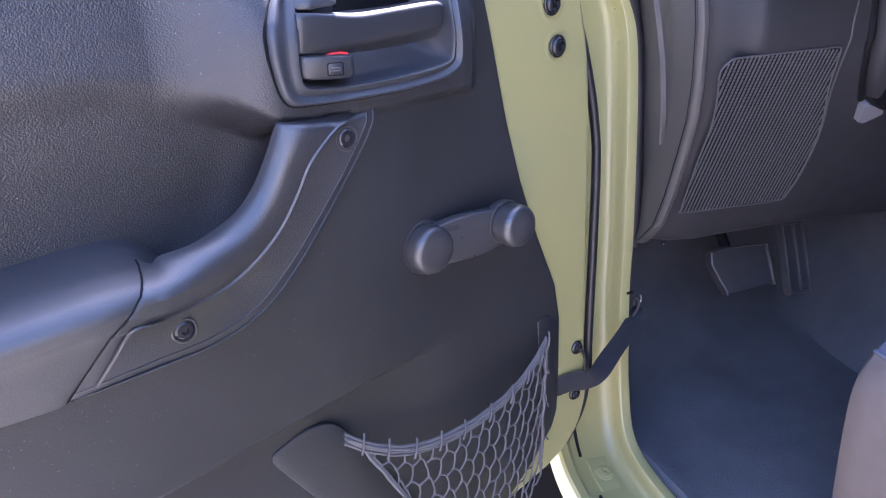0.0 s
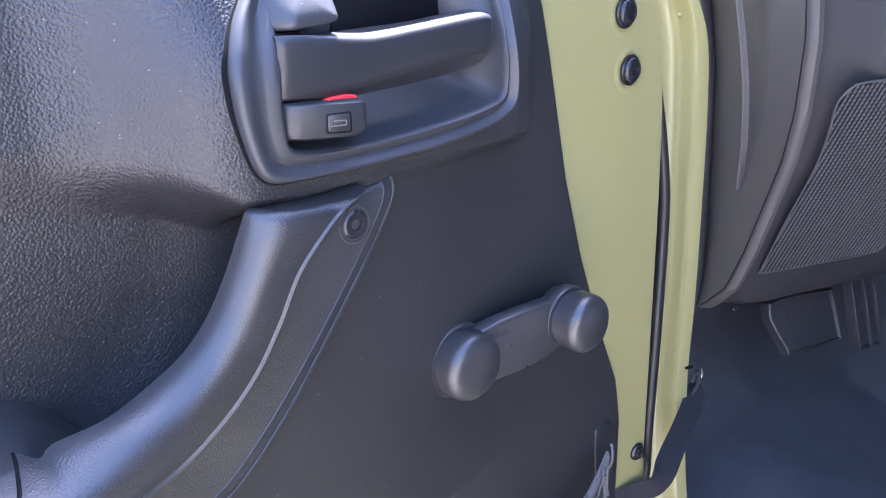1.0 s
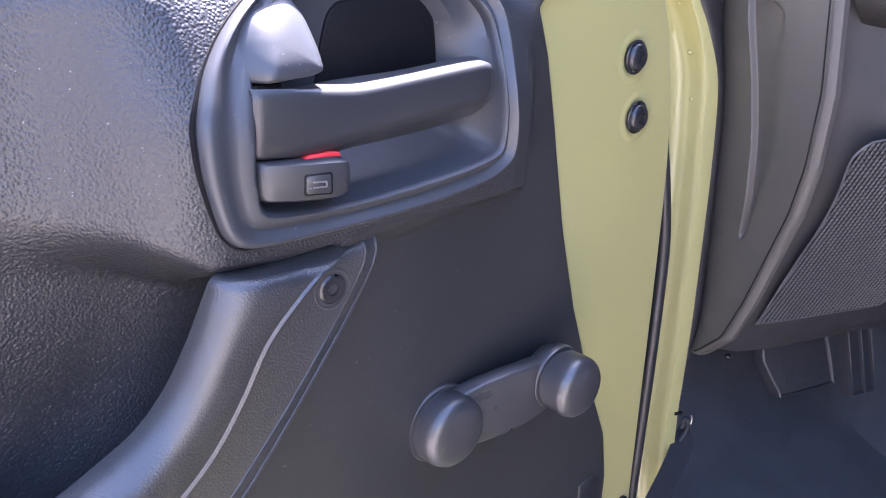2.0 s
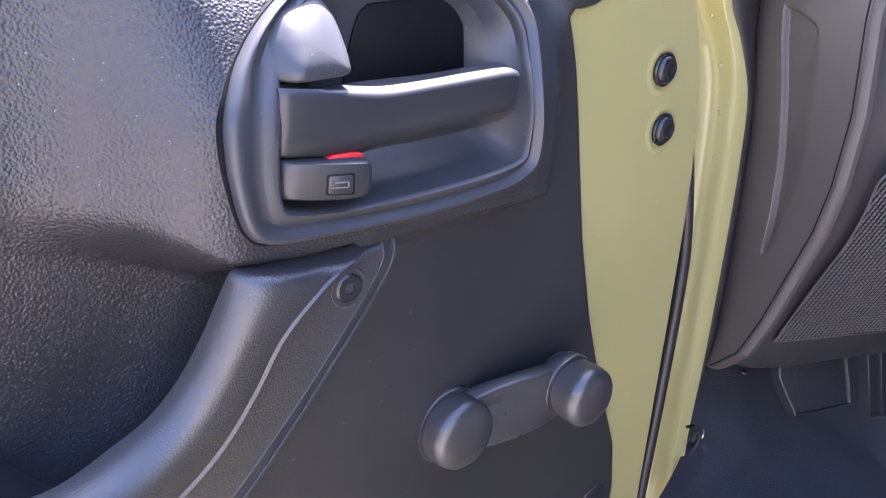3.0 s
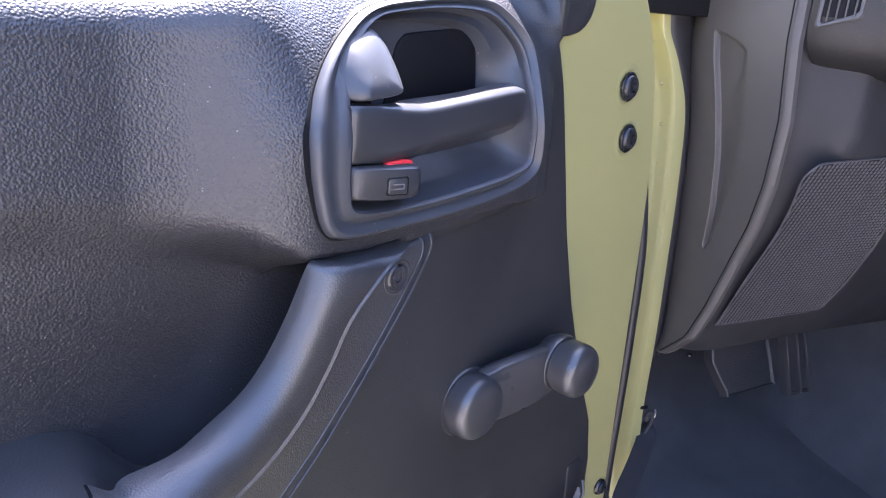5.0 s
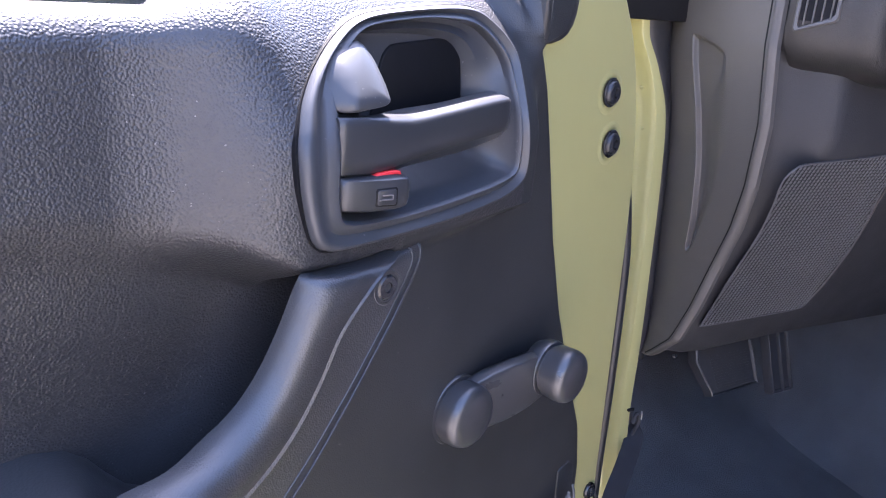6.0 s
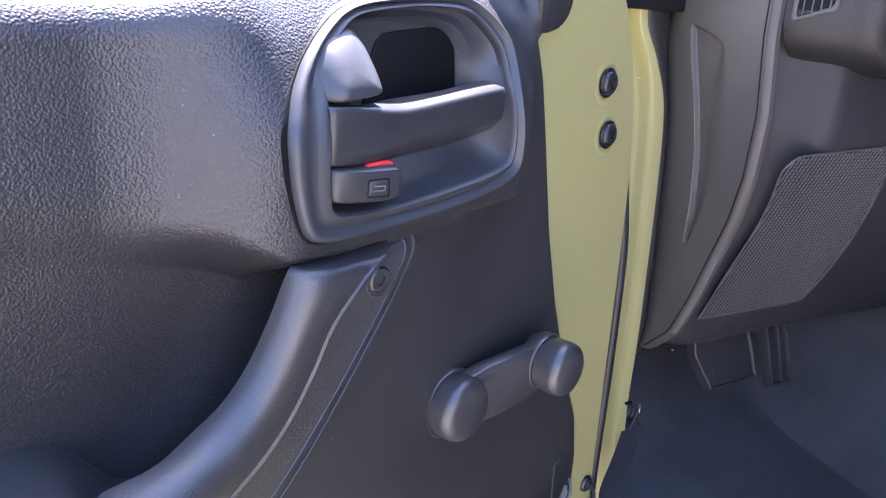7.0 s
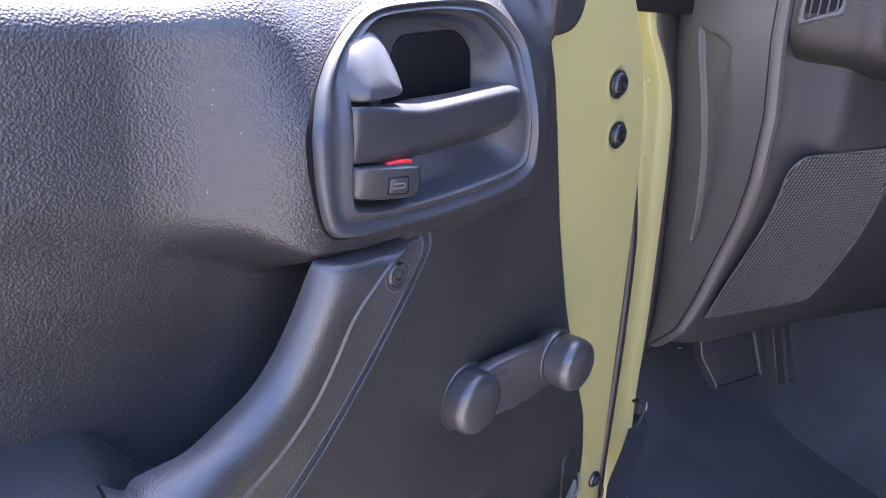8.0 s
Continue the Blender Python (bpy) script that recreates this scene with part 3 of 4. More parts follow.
TILE = ((0.3664, 1.1575), (0.3664, 1.1660), (0.3674, 1.1672), (0.3800, 1.1674), (0.3810, 1.1664), (0.3812, 1.1572), (0.3802, 1.1560), (0.3674, 1.1563))
p("lock_tile", on_lock(plate(TILE, 0.004, -0.0004, 0.0003)), DARK, lock)
p("lock_tile", on_lock(plate([(0.3738 + (x - 0.3738) * 0.86, 1.1617 + (z - 1.1617) * 0.84) for x, z in TILE], 0.004, -0.0007, 0.0004)), LEVER, lock)
bm = bmesh.new()
for x0, x1, z0, z1 in ((0.3705, 0.3775, 1.1626, 1.1634), (0.3705, 0.3775, 1.1599, 1.1607), (0.3772, 0.3779, 1.1602, 1.1631), (0.3686, 0.3700, 1.1599, 1.1606)):
    box((x0, -0.0011, z0), (x1, -0.0004, z1), 0.0002, bm, seg=1)
p("lock_symbol", on_lock(bm), MARK, lock)
red_line = ((0.3690, 1.1690), (0.3700, 1.1728), (0.3740, 1.1744), (0.3860, 1.1748), (0.3915, 1.1738), (0.3930, 1.1690))
p("red_mark", plate(red_line, 0.606, 0.5945, 0.0008), RED, lock, "red unlocked marker")

# ---- window crank ----
crank = p("crank_hub", lathe((0.4870, 0.614, 0.968), [(0.0288, -0.002), (0.0290, 0.0030), (0.0280, 0.0048), (0.0250, 0.0050), (0.0248, 0.0066), (0.0262, 0.0074), (0.0260, 0.0165), (0.0252, 0.0192), (0.0240, 0.0217),
          (0.0220, 0.0236), (0.0188, 0.0248), (0.0136, 0.0257), (0.007, 0.0262), (0.003, 0.0263)], 56), CRANK, door, "dark grey window crank hub")
ARM_TOP = [(0.0, 0.990), (0.25, 0.9965), (0.5, 0.9990), (0.75, 0.9985), (1.0, 0.9965)]
ARM_LOW = [(0.0, 0.946), (0.25, 0.9470), (0.5, 0.9482), (0.75, 0.9505), (1.0, 0.9560)]
rings = []
for i in range(21):
    f = i / 20
    x = 0.490 + (0.583 - 0.490) * f
    hi, lo = curve_at(ARM_TOP, f), curve_at(ARM_LOW, f)
    fy = 0.6010 - 0.0085 * math.sin(math.pi / 2 * min(f * 1.5, 1)) - 0.004 * f
    zc, hh = (hi + lo) / 2, (hi - lo) / 2
    prof = [(fy, zc - hh * 0.80), (fy - 0.0010, zc), (fy, zc + hh * 0.80), (fy + 0.0025, zc + hh * 0.97), (fy + 0.013, zc + hh * 0.93), (fy + 0.014, zc), (fy + 0.013, zc - hh * 0.93), (fy + 0.0025, zc - hh * 0.97)]
    rings.append([Vector((x, q.y, q.z)) for q in spline([(0, a, b) for a, b in prof], 4, True)])
p("crank_arm", loft(rings, True, True, True), CRANK, crank)
bm = lathe((0.5835, 0.604, 0.9805), [(0.0200, 0.0), (0.0238, 0.0070), (0.0248, 0.0135), (0.0238, 0.0162), (0.0208, 0.0166), (0.0206, 0.0186), (0.0228, 0.0196), (0.0234, 0.0300), (0.0232, 0.0345),
                                     (0.0220, 0.0380), (0.0198, 0.0404), (0.0158, 0.0419), (0.009, 0.0428), (0.003, 0.0430)], 56)
p("crank_knob", bm, CRANK, crank, "dark grey turning knob")

# ---- the car's body round the opening ----
body = thing("passenger_car", tuple(B(0.3, 0.1, 0.45)), "green car body with a dark carpeted footwell", "car")
LIP = [(-0.047, 0.012, 1.2625), (-0.042, 0.012, 1.243), (-0.023, 0.012, 1.211), (-0.002, 0.012, 1.161), (0.008, 0.012, 1.08), (0.015, 0.012, 0.97), (0.020, 0.012, 0.87), (0.022, 0.012, 0.78),
       (0.024, 0.006, 0.70), (0.024, -0.006, 0.63), (0.022, -0.030, 0.568), (0.020, -0.075, 0.543), (0.020, -0.16, 0.533), (0.020, -0.35, 0.530), (0.020, -0.9, 0.530)]
lip = spline(LIP, 6)
FLANGE = [(0.002, 0.055), (0.000, 0.004), (-0.003, 0.0), (-0.0140, 0.0), (-0.0168, 0.0010), (-0.0186, 0.0040), (-0.0200, 0.0100), (-0.0222, 0.0180), (-0.0250, 0.0245), (-0.030, 0.0285), (-0.042, 0.0300),
          (-0.095, 0.032), (-0.099, 0.030), (-0.104, 0.026), (-0.116, 0.026), (-0.120, 0.030), (-0.121, 0.07)]
rings = []
for i, q in enumerate(lip):
    d = lip[min(i + 1, len(lip) - 1)] - lip[max(i - 1, 0)]
    d = Vector((0, d.y, d.z)).normalized()
    nrm = Vector((0, -d.z, d.y))
    pinch = 1 - 0.35 * step(1.13, 1.26, q.z)
    rings.append([B(q.x + a * pinch, q.y + nrm.y * b, q.z + nrm.z * b) for a, b in FLANGE])
p("door_jamb", loft(rings, False), GREEN, body, "green painted door jamb and sill with pressed channels")
# rows of spot welds in the channel
for k in range(8):
    z = 1.235 - 0.046 * k
    q = Vector((curve_at([(a[2], a[0]) for a in reversed(LIP[:9])], z), 0.012, z))
    pinch = 1 - 0.35 * step(1.13, 1.26, z)
    bm = bmesh.new()
    bmesh.ops.create_icosphere(bm, subdivisions=2, radius=0.0030, matrix=Matrix.Translation(B(q.x - 0.0192 * pinch, q.y + 0.0180, z)))
    p("spot_weld", bm, GREEN, body)
# sill: a raised plate with a bolt between two slots, laid along the channel's floor


def on_sill(k, a, b):
    d = lip[min(k + 1, len(lip) - 1)] - lip[max(k - 1, 0)]
    d = Vector((0, d.y, d.z)).normalized()
    return Vector((lip[k].x + a, lip[k].y - d.z * b, lip[k].z + d.y * b))


def sill_run(v0, v1):
    return [k for k, q in enumerate(lip) if v1 <= q.y <= v0 and q.z < 0.66]


ks = sill_run(-0.036, -0.100)
rings = [[BODY @ on_sill(k, a, b + (0.005 if k in (ks[0], ks[-1]) else 0)) for a, b in ((-0.045, 0.0315), (-0.047, 0.0280), (-0.078, 0.0285), (-0.080, 0.0325))] for k in [ks[0]] + ks + [ks[-1]]]
p("sill_plate", loft(rings, False), GREEN, body)
mid = min(range(len(lip)), key=lambda k: abs(lip[k].y + 0.062) + 5 * (lip[k].z > 0.66))
q, axis = on_sill(mid, -0.060, 0.0285), on_sill(mid, -0.060, 0.0) - on_sill(mid, -0.060, 0.0285)
bm = lathe((0, 0, 0), [(0.014, 0), (0.0138, 0.0015), (0.011, 0.0025), (0.010, 0.0025), (0.0095, 0.0055), (0.007, 0.0062), (0.004, 0.0062), (0.0035, 0.004)], 24, "z")
bm.transform(BODY @ Matrix.Translation(q) @ axis.to_track_quat("Z", "Y").to_matrix().to_4x4())
p("sill_bolt", bm, GREEN, body)
for v0, v1 in ((0.02, -0.044), (-0.096, -0.26)):
    p("sill_slot", tube([BODY @ on_sill(k, -0.086, 0.0300) for k in sill_run(v0, v1)], 0.0024, 6), DARK, body)
# cowl above the jamb, outside and inside pieces
p("cowl_top", box((-0.12, 0.0, 1.2625), (0.0, 0.40, 1.40), 0.006, m=BODY), DARK, body)
p("fender", box((-0.16, 0.036, 0.50), (-0.121, 1.0, 1.28), 0.01, m=BODY), GREEN, body)
# unseen box added beside the fender to widen its shadow on the ground
p("ground_shade_box", box((-0.27, 0.30, 0.78), (-0.161, 1.3, 0.98), 0.03, m=BODY), DASH_DARK, body)
rings = []
for z in [1.36 - 0.01 * k for k in range(52)]:
    u0 = curve_at([(a[2], a[0]) for a in reversed(LIP[:9])], z)
    u1 = max(curve_at([(0.86, 0.034), (0.964, 0.030), (1.127, 0.016), (1.223, -0.002), (1.36, -0.012)], z) + 0.002, u0 + 0.011)
    rings.append([B(u0 + (u1 - u0) * f - 0.004 * (1 - f), v, z) for f, v in ((0, 0.017), (0.10, 0.0135), (0.30, 0.0120), (0.55, 0.0130), (0.75, 0.0165), (0.9, 0.023), (1.0, 0.035))])
p("jamb_gasket", loft(rings, False), RUBBER, body)
# footwell
rings = []
for v, z, dz in ((-0.95, 0.50, 0), (-0.2, 0.50, 0), (0.10, 0.505, 0), (0.24, 0.53, 0), (0.36, 0.60, 0), (0.46, 0.70, 0), (0.50, 0.85, 0), (0.51, 1.25, 0)):
    ring = []
    for k in range(25):
        u = 0.03 + 0.95 * k / 24
        side = 0.032 * (1 - step(0.0, 0.07, u - 0.03))
        tunnel = 0.26 * step(0.58, 0.78, u)
        wob = 0.006 * noise.noise((u * 9, v * 9, 0))
        if k == 0:
            ring.append(B(0.0227, v, z + 0.029 if z < 0.6 else z))
        ring.append(B(u, v - side * 0.3, z + (side if z < 0.7 else 0) + (tunnel if z < 0.75 else max(0, tunnel - (z - 0.75))) + wob))
    rings.append(ring)
rings2 = [spline(c, 3) for c in zip(*rings)]
p("footwell_carpet", loft(rings2, False), CARPET, body, "dark blue-grey footwell carpet")
rings = [[B(u, v, z) for u, v in ((0.026, 0.02), (0.030, 0.10), (0.045, 0.30), (0.05, 0.55))] for z in (0.50, 0.58, 0.75, 0.95, 1.25)]
p("kick_panel", loft(rings, False), CARPET, body)
rings = [[B(u, v, z) for v in (0.10, -0.05, -0.3, -0.95)] for u, z in ((0.0225, 0.528), (0.034, 0.533), (0.045, 0.520), (0.060, 0.50))]
p("sill_carpet", loft(rings, False), CARPET, body)
# unseen firewall, raised to stop sun leaking in below the dash top
p("firewall", box((0.0, 0.52, 0.3), (1.5, 0.56, 1.36), m=BODY), DARK, body)
p("floor_pan", box((0.0, -1.6, 0.40), (1.5, 0.56, 0.48), m=BODY), DARK, body)
# unseen far side and roof, added to block sky light and shade the cabin
p("unseen_far_side", box((1.40, -1.6, 0.4), (1.45, 0.5, 1.758), m=BODY), DARK, body)
p("unseen_roof", box((0.04, -1.66, 1.76), (1.5, -0.10, 1.80), 0.01, m=BODY), DARK, body)
# unseen front block, added to cast shade on the ground below
p("unseen_engine_bay", box((-0.118, 0.562, 0.42), (1.5, 1.75, 1.22), 0.03, m=BODY), GREEN, body)
# unseen pillar, side and rear wall, added for the door trim to reflect
p("unseen_pillar", box((-0.11, -1.20, 0.40), (0.02, -1.06, 1.28), 0.02, m=BODY), GREEN, body)
p("unseen_rear_side", box((-0.11, -2.4, 0.40), (-0.02, -1.201, 1.28), 0.02, m=BODY), GREEN, body)
p("unseen_rear_wall", box((0.0, -1.66, 0.40), (1.398, -1.60, 1.758), m=BODY), DARK, body)
# dark block placed to fill the dark area below the body as viewed
p("underbody_fill", box((-0.118, 0.12, 0.30), (1.2, 0.56, 0.41), 0.01, m=BODY), DARK, body)
p("rocker", box((-0.112, -1.6, 0.36), (0.0, -0.12, 0.490), 0.01, m=BODY), GREEN, body)

# ---- dashboard ----
dash = thing("dashboard", tuple(B(0.4, 0.1, 0.9)), "grey moulded plastic dashboard with end cap and speaker grille", "dashboard")
CAP_RIGHT = [(0.862, 0.018, 0.004), (0.870, 0.018, -0.006), (0.901, 0.019, -0.036), (0.95, 0.020, -0.056), (1.01, 0.018, -0.077), (1.06, 0.012, -0.098), (1.109, 0.004, -0.113), (1.175, -0.006, -0.123), (1.25, -0.016, -0.121), (1.36, -0.020, -0.120)]
rings = []
for k in range(241):
    z = 0.862 + (1.36 - 0.862) * k / 240
    ur, vr = curve_at([(a[0], a[1]) for a in CAP_RIGHT], z), curve_at([(a[0], a[2]) for a in CAP_RIGHT], z)
    ul, vl = curve_at([(0.86, 0.034), (0.964, 0.030), (1.127, 0.016), (1.223, -0.002), (1.36, -0.012)], z), 0.026
    ring = []
    m0 = curve_at([(1.00, 0.60), (1.017, 0.56), (1.25, 0.29), (1.27, 0.29)], z)
    for f in [*np.linspace(0, m0 - 0.04, 16), *np.linspace(m0 - 0.034, m0 + 0.024, 22), *np.linspace(m0 + 0.03, 1, 44)]:
        u, v = ul + (ur - ul) * f, vl + (vr - vl) * f
        bulge = 0.004 * math.sin(math.pi * f)
        # pressed shape with a sharp left edge
        mid = curve_at([(1.00, 0.60), (1.017, 0.56), (1.25, 0.29), (1.27, 0.29)], z)
        wid = curve_at([(1.005, 0.02), (1.02, 0.08), (1.10, 0.24), (1.20, 0.34), (1.245, 0.34), (1.262, 0.05)], z)
        arch = 1.250 - 0.016 * max(0.0, (f - mid) / max(wid, 0.01)) ** 2
        inside = step(1.012, 1.020, z) * (1 - step(arch - 0.003, arch + 0.003, z))
        dent = 0.0060 * step(-0.02, 0.012, f - mid) * (1 - step(wid * (0.2 + 0.6 * step(1.17, 1.235, z)), wid, f - mid)) * inside
        rib = 0.0016 * math.exp(-((f - mid + 0.008) / 0.010) ** 2) * step(1.010, 1.022, z) * (1 - step(1.244, 1.254, z))
        ring.append(B(u - bulge + dent - rib, v, z))
    # rolled edge strip
    vr += 0.005
    ring += [B(ur + 0.0004, vr - 0.0010, z), B(ur + 0.0040, vr - 0.0014, z), B(ur + 0.0040, vr - 0.0022, z), B(ur + 0.0006, vr - 0.0030, z), B(ur + 0.0016, vr - 0.0070, z), B(ur + 0.0060, vr - 0.0110, z), B(ur + 0.0110, vr - 0.0112, z), B(ur + 0.0140, vr - 0.008, z), B(ur + 0.0145, vr + 0.008, z)]
    rings.append(ring)
seam = []
for k in range(60):
    z = 0.866 + (1.35 - 0.866) * k / 59
    seam.append(B(curve_at([(a[0], a[1]) for a in CAP_RIGHT], z) - 0.0001, curve_at([(a[0], a[2]) for a in CAP_RIGHT], z) + 0.0030, z))
p("cap_seam", tube(seam, 0.0008, 6), DARK, dash)
p("end_cap", loft(rings, False), DASH, dash, "warm grey dashboard end cap with a pressed groove")
SLOPE = 0.48
# unseen cover added over the dash to keep the sun off the carpet
p("dash_top_shade", box((-0.01, -0.17, 1.352), (1.39, 0.53, 1.40), 0.01, m=BODY), DASH_DARK, dash)


def dash_v(z):
    return -0.149 + SLOPE * (1.134 - z) if z < 1.160 else -0.1615 + 0.02 * (z - 1.160)


rings = []
for z, dv in [(0.864, 0.10), (0.863, 0.03), (0.864, 0.004), (0.868, 0.0)] + [(0.88 + 0.024 * k, 0.0) for k in range(20)]:
    ring = []
    for u in [0.012 + curve_at([(0.87, 0.018), (1.01, 0.016), (1.109, 0.006), (1.30, -0.010)], z), 0.022, 0.028, 0.034, 0.040, 0.046, 0.052, 0.058, 0.066, 0.10, 0.16, 0.22, 0.28, 0.40, 0.60, 1.0, 1.40]:
        lift = 0.010 * step(0.02, 0.30, u) if z < 0.88 else 0
        joint = 1 - step(0.0, 0.05, u - 0.012 - curve_at([(0.87, 0.018), (1.01, 0.016), (1.109, 0.006), (1.30, -0.010)], z))
        ring.append(B(u, dash_v(z) + dv + joint * (curve_at([(a[0], a[2]) for a in CAP_RIGHT], z) + 0.008 - dash_v(z)), z + lift))
    rings.append(ring)
p("lower_panel", loft(rings, False), DASH_DARK, dash, "dark grey lower dashboard panel")

# speaker grille: columns of small studs over a dark backing
GR = [(0.0180, 1.118), (0.0175, 1.1290), (0.0230, 1.1375), (0.0340, 1.1418), (0.0885, 1.1454), (0.150, 1.1494), (0.172, 1.1500), (0.1785, 1.1440), (0.190, 1.100), (0.207, 1.060), (0.217, 1.030), (0.2215, 1.005), (0.2240, 0.965), (0.2215, 0.942), (0.2150, 0.9245), (0.1520, 0.9214), (0.058, 0.9192), (0.050, 0.9260), (0.046, 0.960), (0.0420, 0.998), (0.0385, 1.050), (0.0290, 1.090)]
gr_poly = [(q.x, q.y) for q in spline([(a, b, 0) for a, b in GR], 3, True)]


def on_dash(u, z, out):
    k = 1 / math.sqrt(1 + SLOPE * SLOPE)
    return B(u, dash_v(z) - out * k, z - out * k * SLOPE)


bm = loft([[on_dash(u, z, 0.0008) for u, z in gr_poly], [on_dash(0.12 + (u - 0.12) * 0.97, 1.03 + (z - 1.03) * 0.97, 0.0008) for u, z in gr_poly]], True, False, True)
grille = p("speaker_grille", bm, DARK, dash, "perforated speaker grille in the lower dashboard")
border = [on_dash(u, z, 0.001) for u, z in gr_poly]
p("grille_border", tube(border + border[:1], 0.0011, 6), GRILLE, grille)
verts, faces = [], []
PITCH_U, PITCH_Z = 0.0057, 0.0040


def stud(u, z, w, h, out):
    k = len(verts)
    for s, (a, b) in ((1, (w, h)), (0.5, (w * 0.66, h * 0.66))):
        o = 0.0009 if s == 1 else out
        for i, j in ((-1, -1), (1, -1), (1, 1), (-1, 1)):
            verts.append(tuple(on_dash(u + i * a, z + j * b, o)))
    for i in range(4):
        j = (i + 1) % 4
        faces.append((k + i, k + j, k + 4 + j, k + 4 + i))
    faces.append((k + 4, k + 5, k + 6, k + 7))


z = 0.922
while z < 1.152:
    u = 0.012
    while u < 0.230:
        if inside_poly(0.12 + (u - 0.12) * 1.010, 1.03 + (z - 1.03) * 1.006, gr_poly):
            stud(u, z, 0.00145, 0.00196, 0.0019)
        u += PITCH_U
    z += PITCH_Z
me = bpy.data.meshes.new("grille_mesh")
me.from_pydata(verts, [], faces)
me.materials.append(GRILLE)
ob = new("grille_mesh", me)
ob.parent = grille
ob["kind"] = "stuff"
# trim seam beside the grille and the column shroud panel beyond
SEAM = [(0.189, 1.230), (0.187, 1.204), (0.184, 1.169), (0.1895, 1.130), (0.199, 1.090), (0.212, 1.055), (0.2205, 1.025), (0.2245, 1.000), (0.2268, 0.965), (0.2242, 0.940), (0.2175, 0.9225)]
p("trim_seam", tube([on_dash(q.x, q.y, 0.0006) for q in spline([(a, b, 0) for a, b in SEAM], 5)], 0.0012, 6), DASH, dash)

# upper dash block with the air vent in its slanted side
SIDE = [(-0.006, -0.128), (0.0, -0.140), (0.012, -0.157), (0.024, -0.173), (0.034, -0.188), (0.05, -0.197), (0.09, -0.203), (0.30, -0.206), (0.8, -0.206), (1.38, -0.206)]
side = [(q.x, q.y) for q in spline([(a, b, 0) for a, b in SIDE], 4)]
rings = []
for z, cut, pull in ((1.36, 0, 0), (1.30, 0, 0), (1.268, 0, 0), (1.256, 0.003, 0), (1.246, 0.009, 0.000), (1.237, 0.018, 0.001), (1.2300, 0.029, 0.003), (1.2245, 0.042, 0.006), (1.2210, 0.056, 0.012), (1.2190, 0.066, 0.022), (1.2185, 0.07, 0.06)):
    ring = []
    for u, v in side:
        f = 1 - step(-0.006, 0.17, u)
        ring.append(B(u + cut * f, v + pull + cut * 0.2 * f, z))
    rings.append(ring)
p("upper_dash", loft(rings, False), DASH_UPPER, dash, "grained upper dashboard moulding")
VT = BODY @ Matrix(((0.585, 0.81, 0, -0.0035), (-0.81, 0.585, 0, -0.1345), (0, 0, 1, 0), (0, 0, 0, 1))) @ Matrix.Translation((-0.005, 0, 0))


def vent_ring(inset, out):
    q = ((0.0045, 1.34), (0.0045, 1.2680), (0.0065, 1.2655), (0.0400, 1.2765), (0.0425, 1.2795), (0.0425, 1.34))
    c = (0.0235, 1.305)
    return [VT @ Vector((x + (inset if x < c[0] else -inset), -out, z + (inset if z < c[1] else 0))) for x, z in q]


vent = p("air_vent", loft([vent_ring(0, 0.0), vent_ring(0, 0.003), vent_ring(0.0012, 0.0042), vent_ring(0.0038, 0.0036), vent_ring(0.0042, 0.0005)], True), DASH, dash, "grey air vent with upright slats")
p("vent_backing", box((0.006, -0.0014, 1.276), (0.041, -0.0004, 1.34), m=VT), DARK, vent)
for k in range(4):
    x = 0.0125 + 0.0073 * k
    p("vent_slat", box((x, -0.0042, 1.2705 + 0.30 * (x - 0.0085)), (x + 0.0017, -0.0026, 1.34), 0.0004, m=VT, seg=1), DASH, vent)

# steering column shroud, seen past the grille
column = thing("steering_column", tuple(B(0.40, -0.15, 1.05)), "dark grey steering column shroud under the dashboard", "steering column")


def shroud_ring(inset, out):
    q = ((0.222, 1.250), (0.220, 1.200), (0.226, 1.150), (0.246, 1.110), (0.264, 1.086), (0.280, 1.080), (0.44, 1.078), (0.50, 1.10), (0.50, 1.250))
    return [on_dash(u + (inset if u < 0.3 else -inset), z + (inset if z < 1.2 else 0), out) for u, z in q]


p("shroud", loft([shroud_ring(-0.006, -0.01), shroud_ring(-0.002, 0.004), shroud_ring(0.0, 0.012), shroud_ring(0.004, 0.017), shroud_ring(0.02, 0.022), shroud_ring(0.06, 0.026)], True, False, True), DASH_DARK, column)
bm = tube([on_dash(q.x, q.y, 0.0012) for q in spline([(0.212, 1.250, 0), (0.211, 1.204, 0), (0.214, 1.160, 0), (0.221, 1.140, 0), (0.238, 1.106, 0), (0.254, 1.078, 0)], 5)], 0.0042, 8)
p("shroud_gap", bm, DARK, column)
bm = loft([[on_dash(0.276 + (u - 0.278) * k * 0.8, 1.060 + (z - 1.058) * k * 0.8, out) for u, z in ((0.252, 1.074), (0.262, 1.079), (0.300, 1.066), (0.304, 1.058), (0.272, 1.043), (0.262, 1.045))] for k, out in ((1, -0.004), (1, 0.008), (0.94, 0.011))], True, False, True)
p("connector", bm, PALE, column, "pale grey plastic connector")
bm = loft([[on_dash(u, z, out) for u, z in ((0.262, 1.118), (0.300, 1.118), (0.330, 1.070), (0.306, 1.069), (0.268, 1.081))] for out in (0.0, 0.030)], True, False, True)
p("bracket", bm, DARK, column)

# ---- pedals ----
brake = thing("brake_pedal", tuple(B(0.32, 0.13, 0.70)), "dark grey rubber brake pedal with a raised rim", "pedal")
PT = Matrix.Translation(B(0.318, 0.128, 0.737)) @ pose(0, 0, 0, -24, -3, -22)
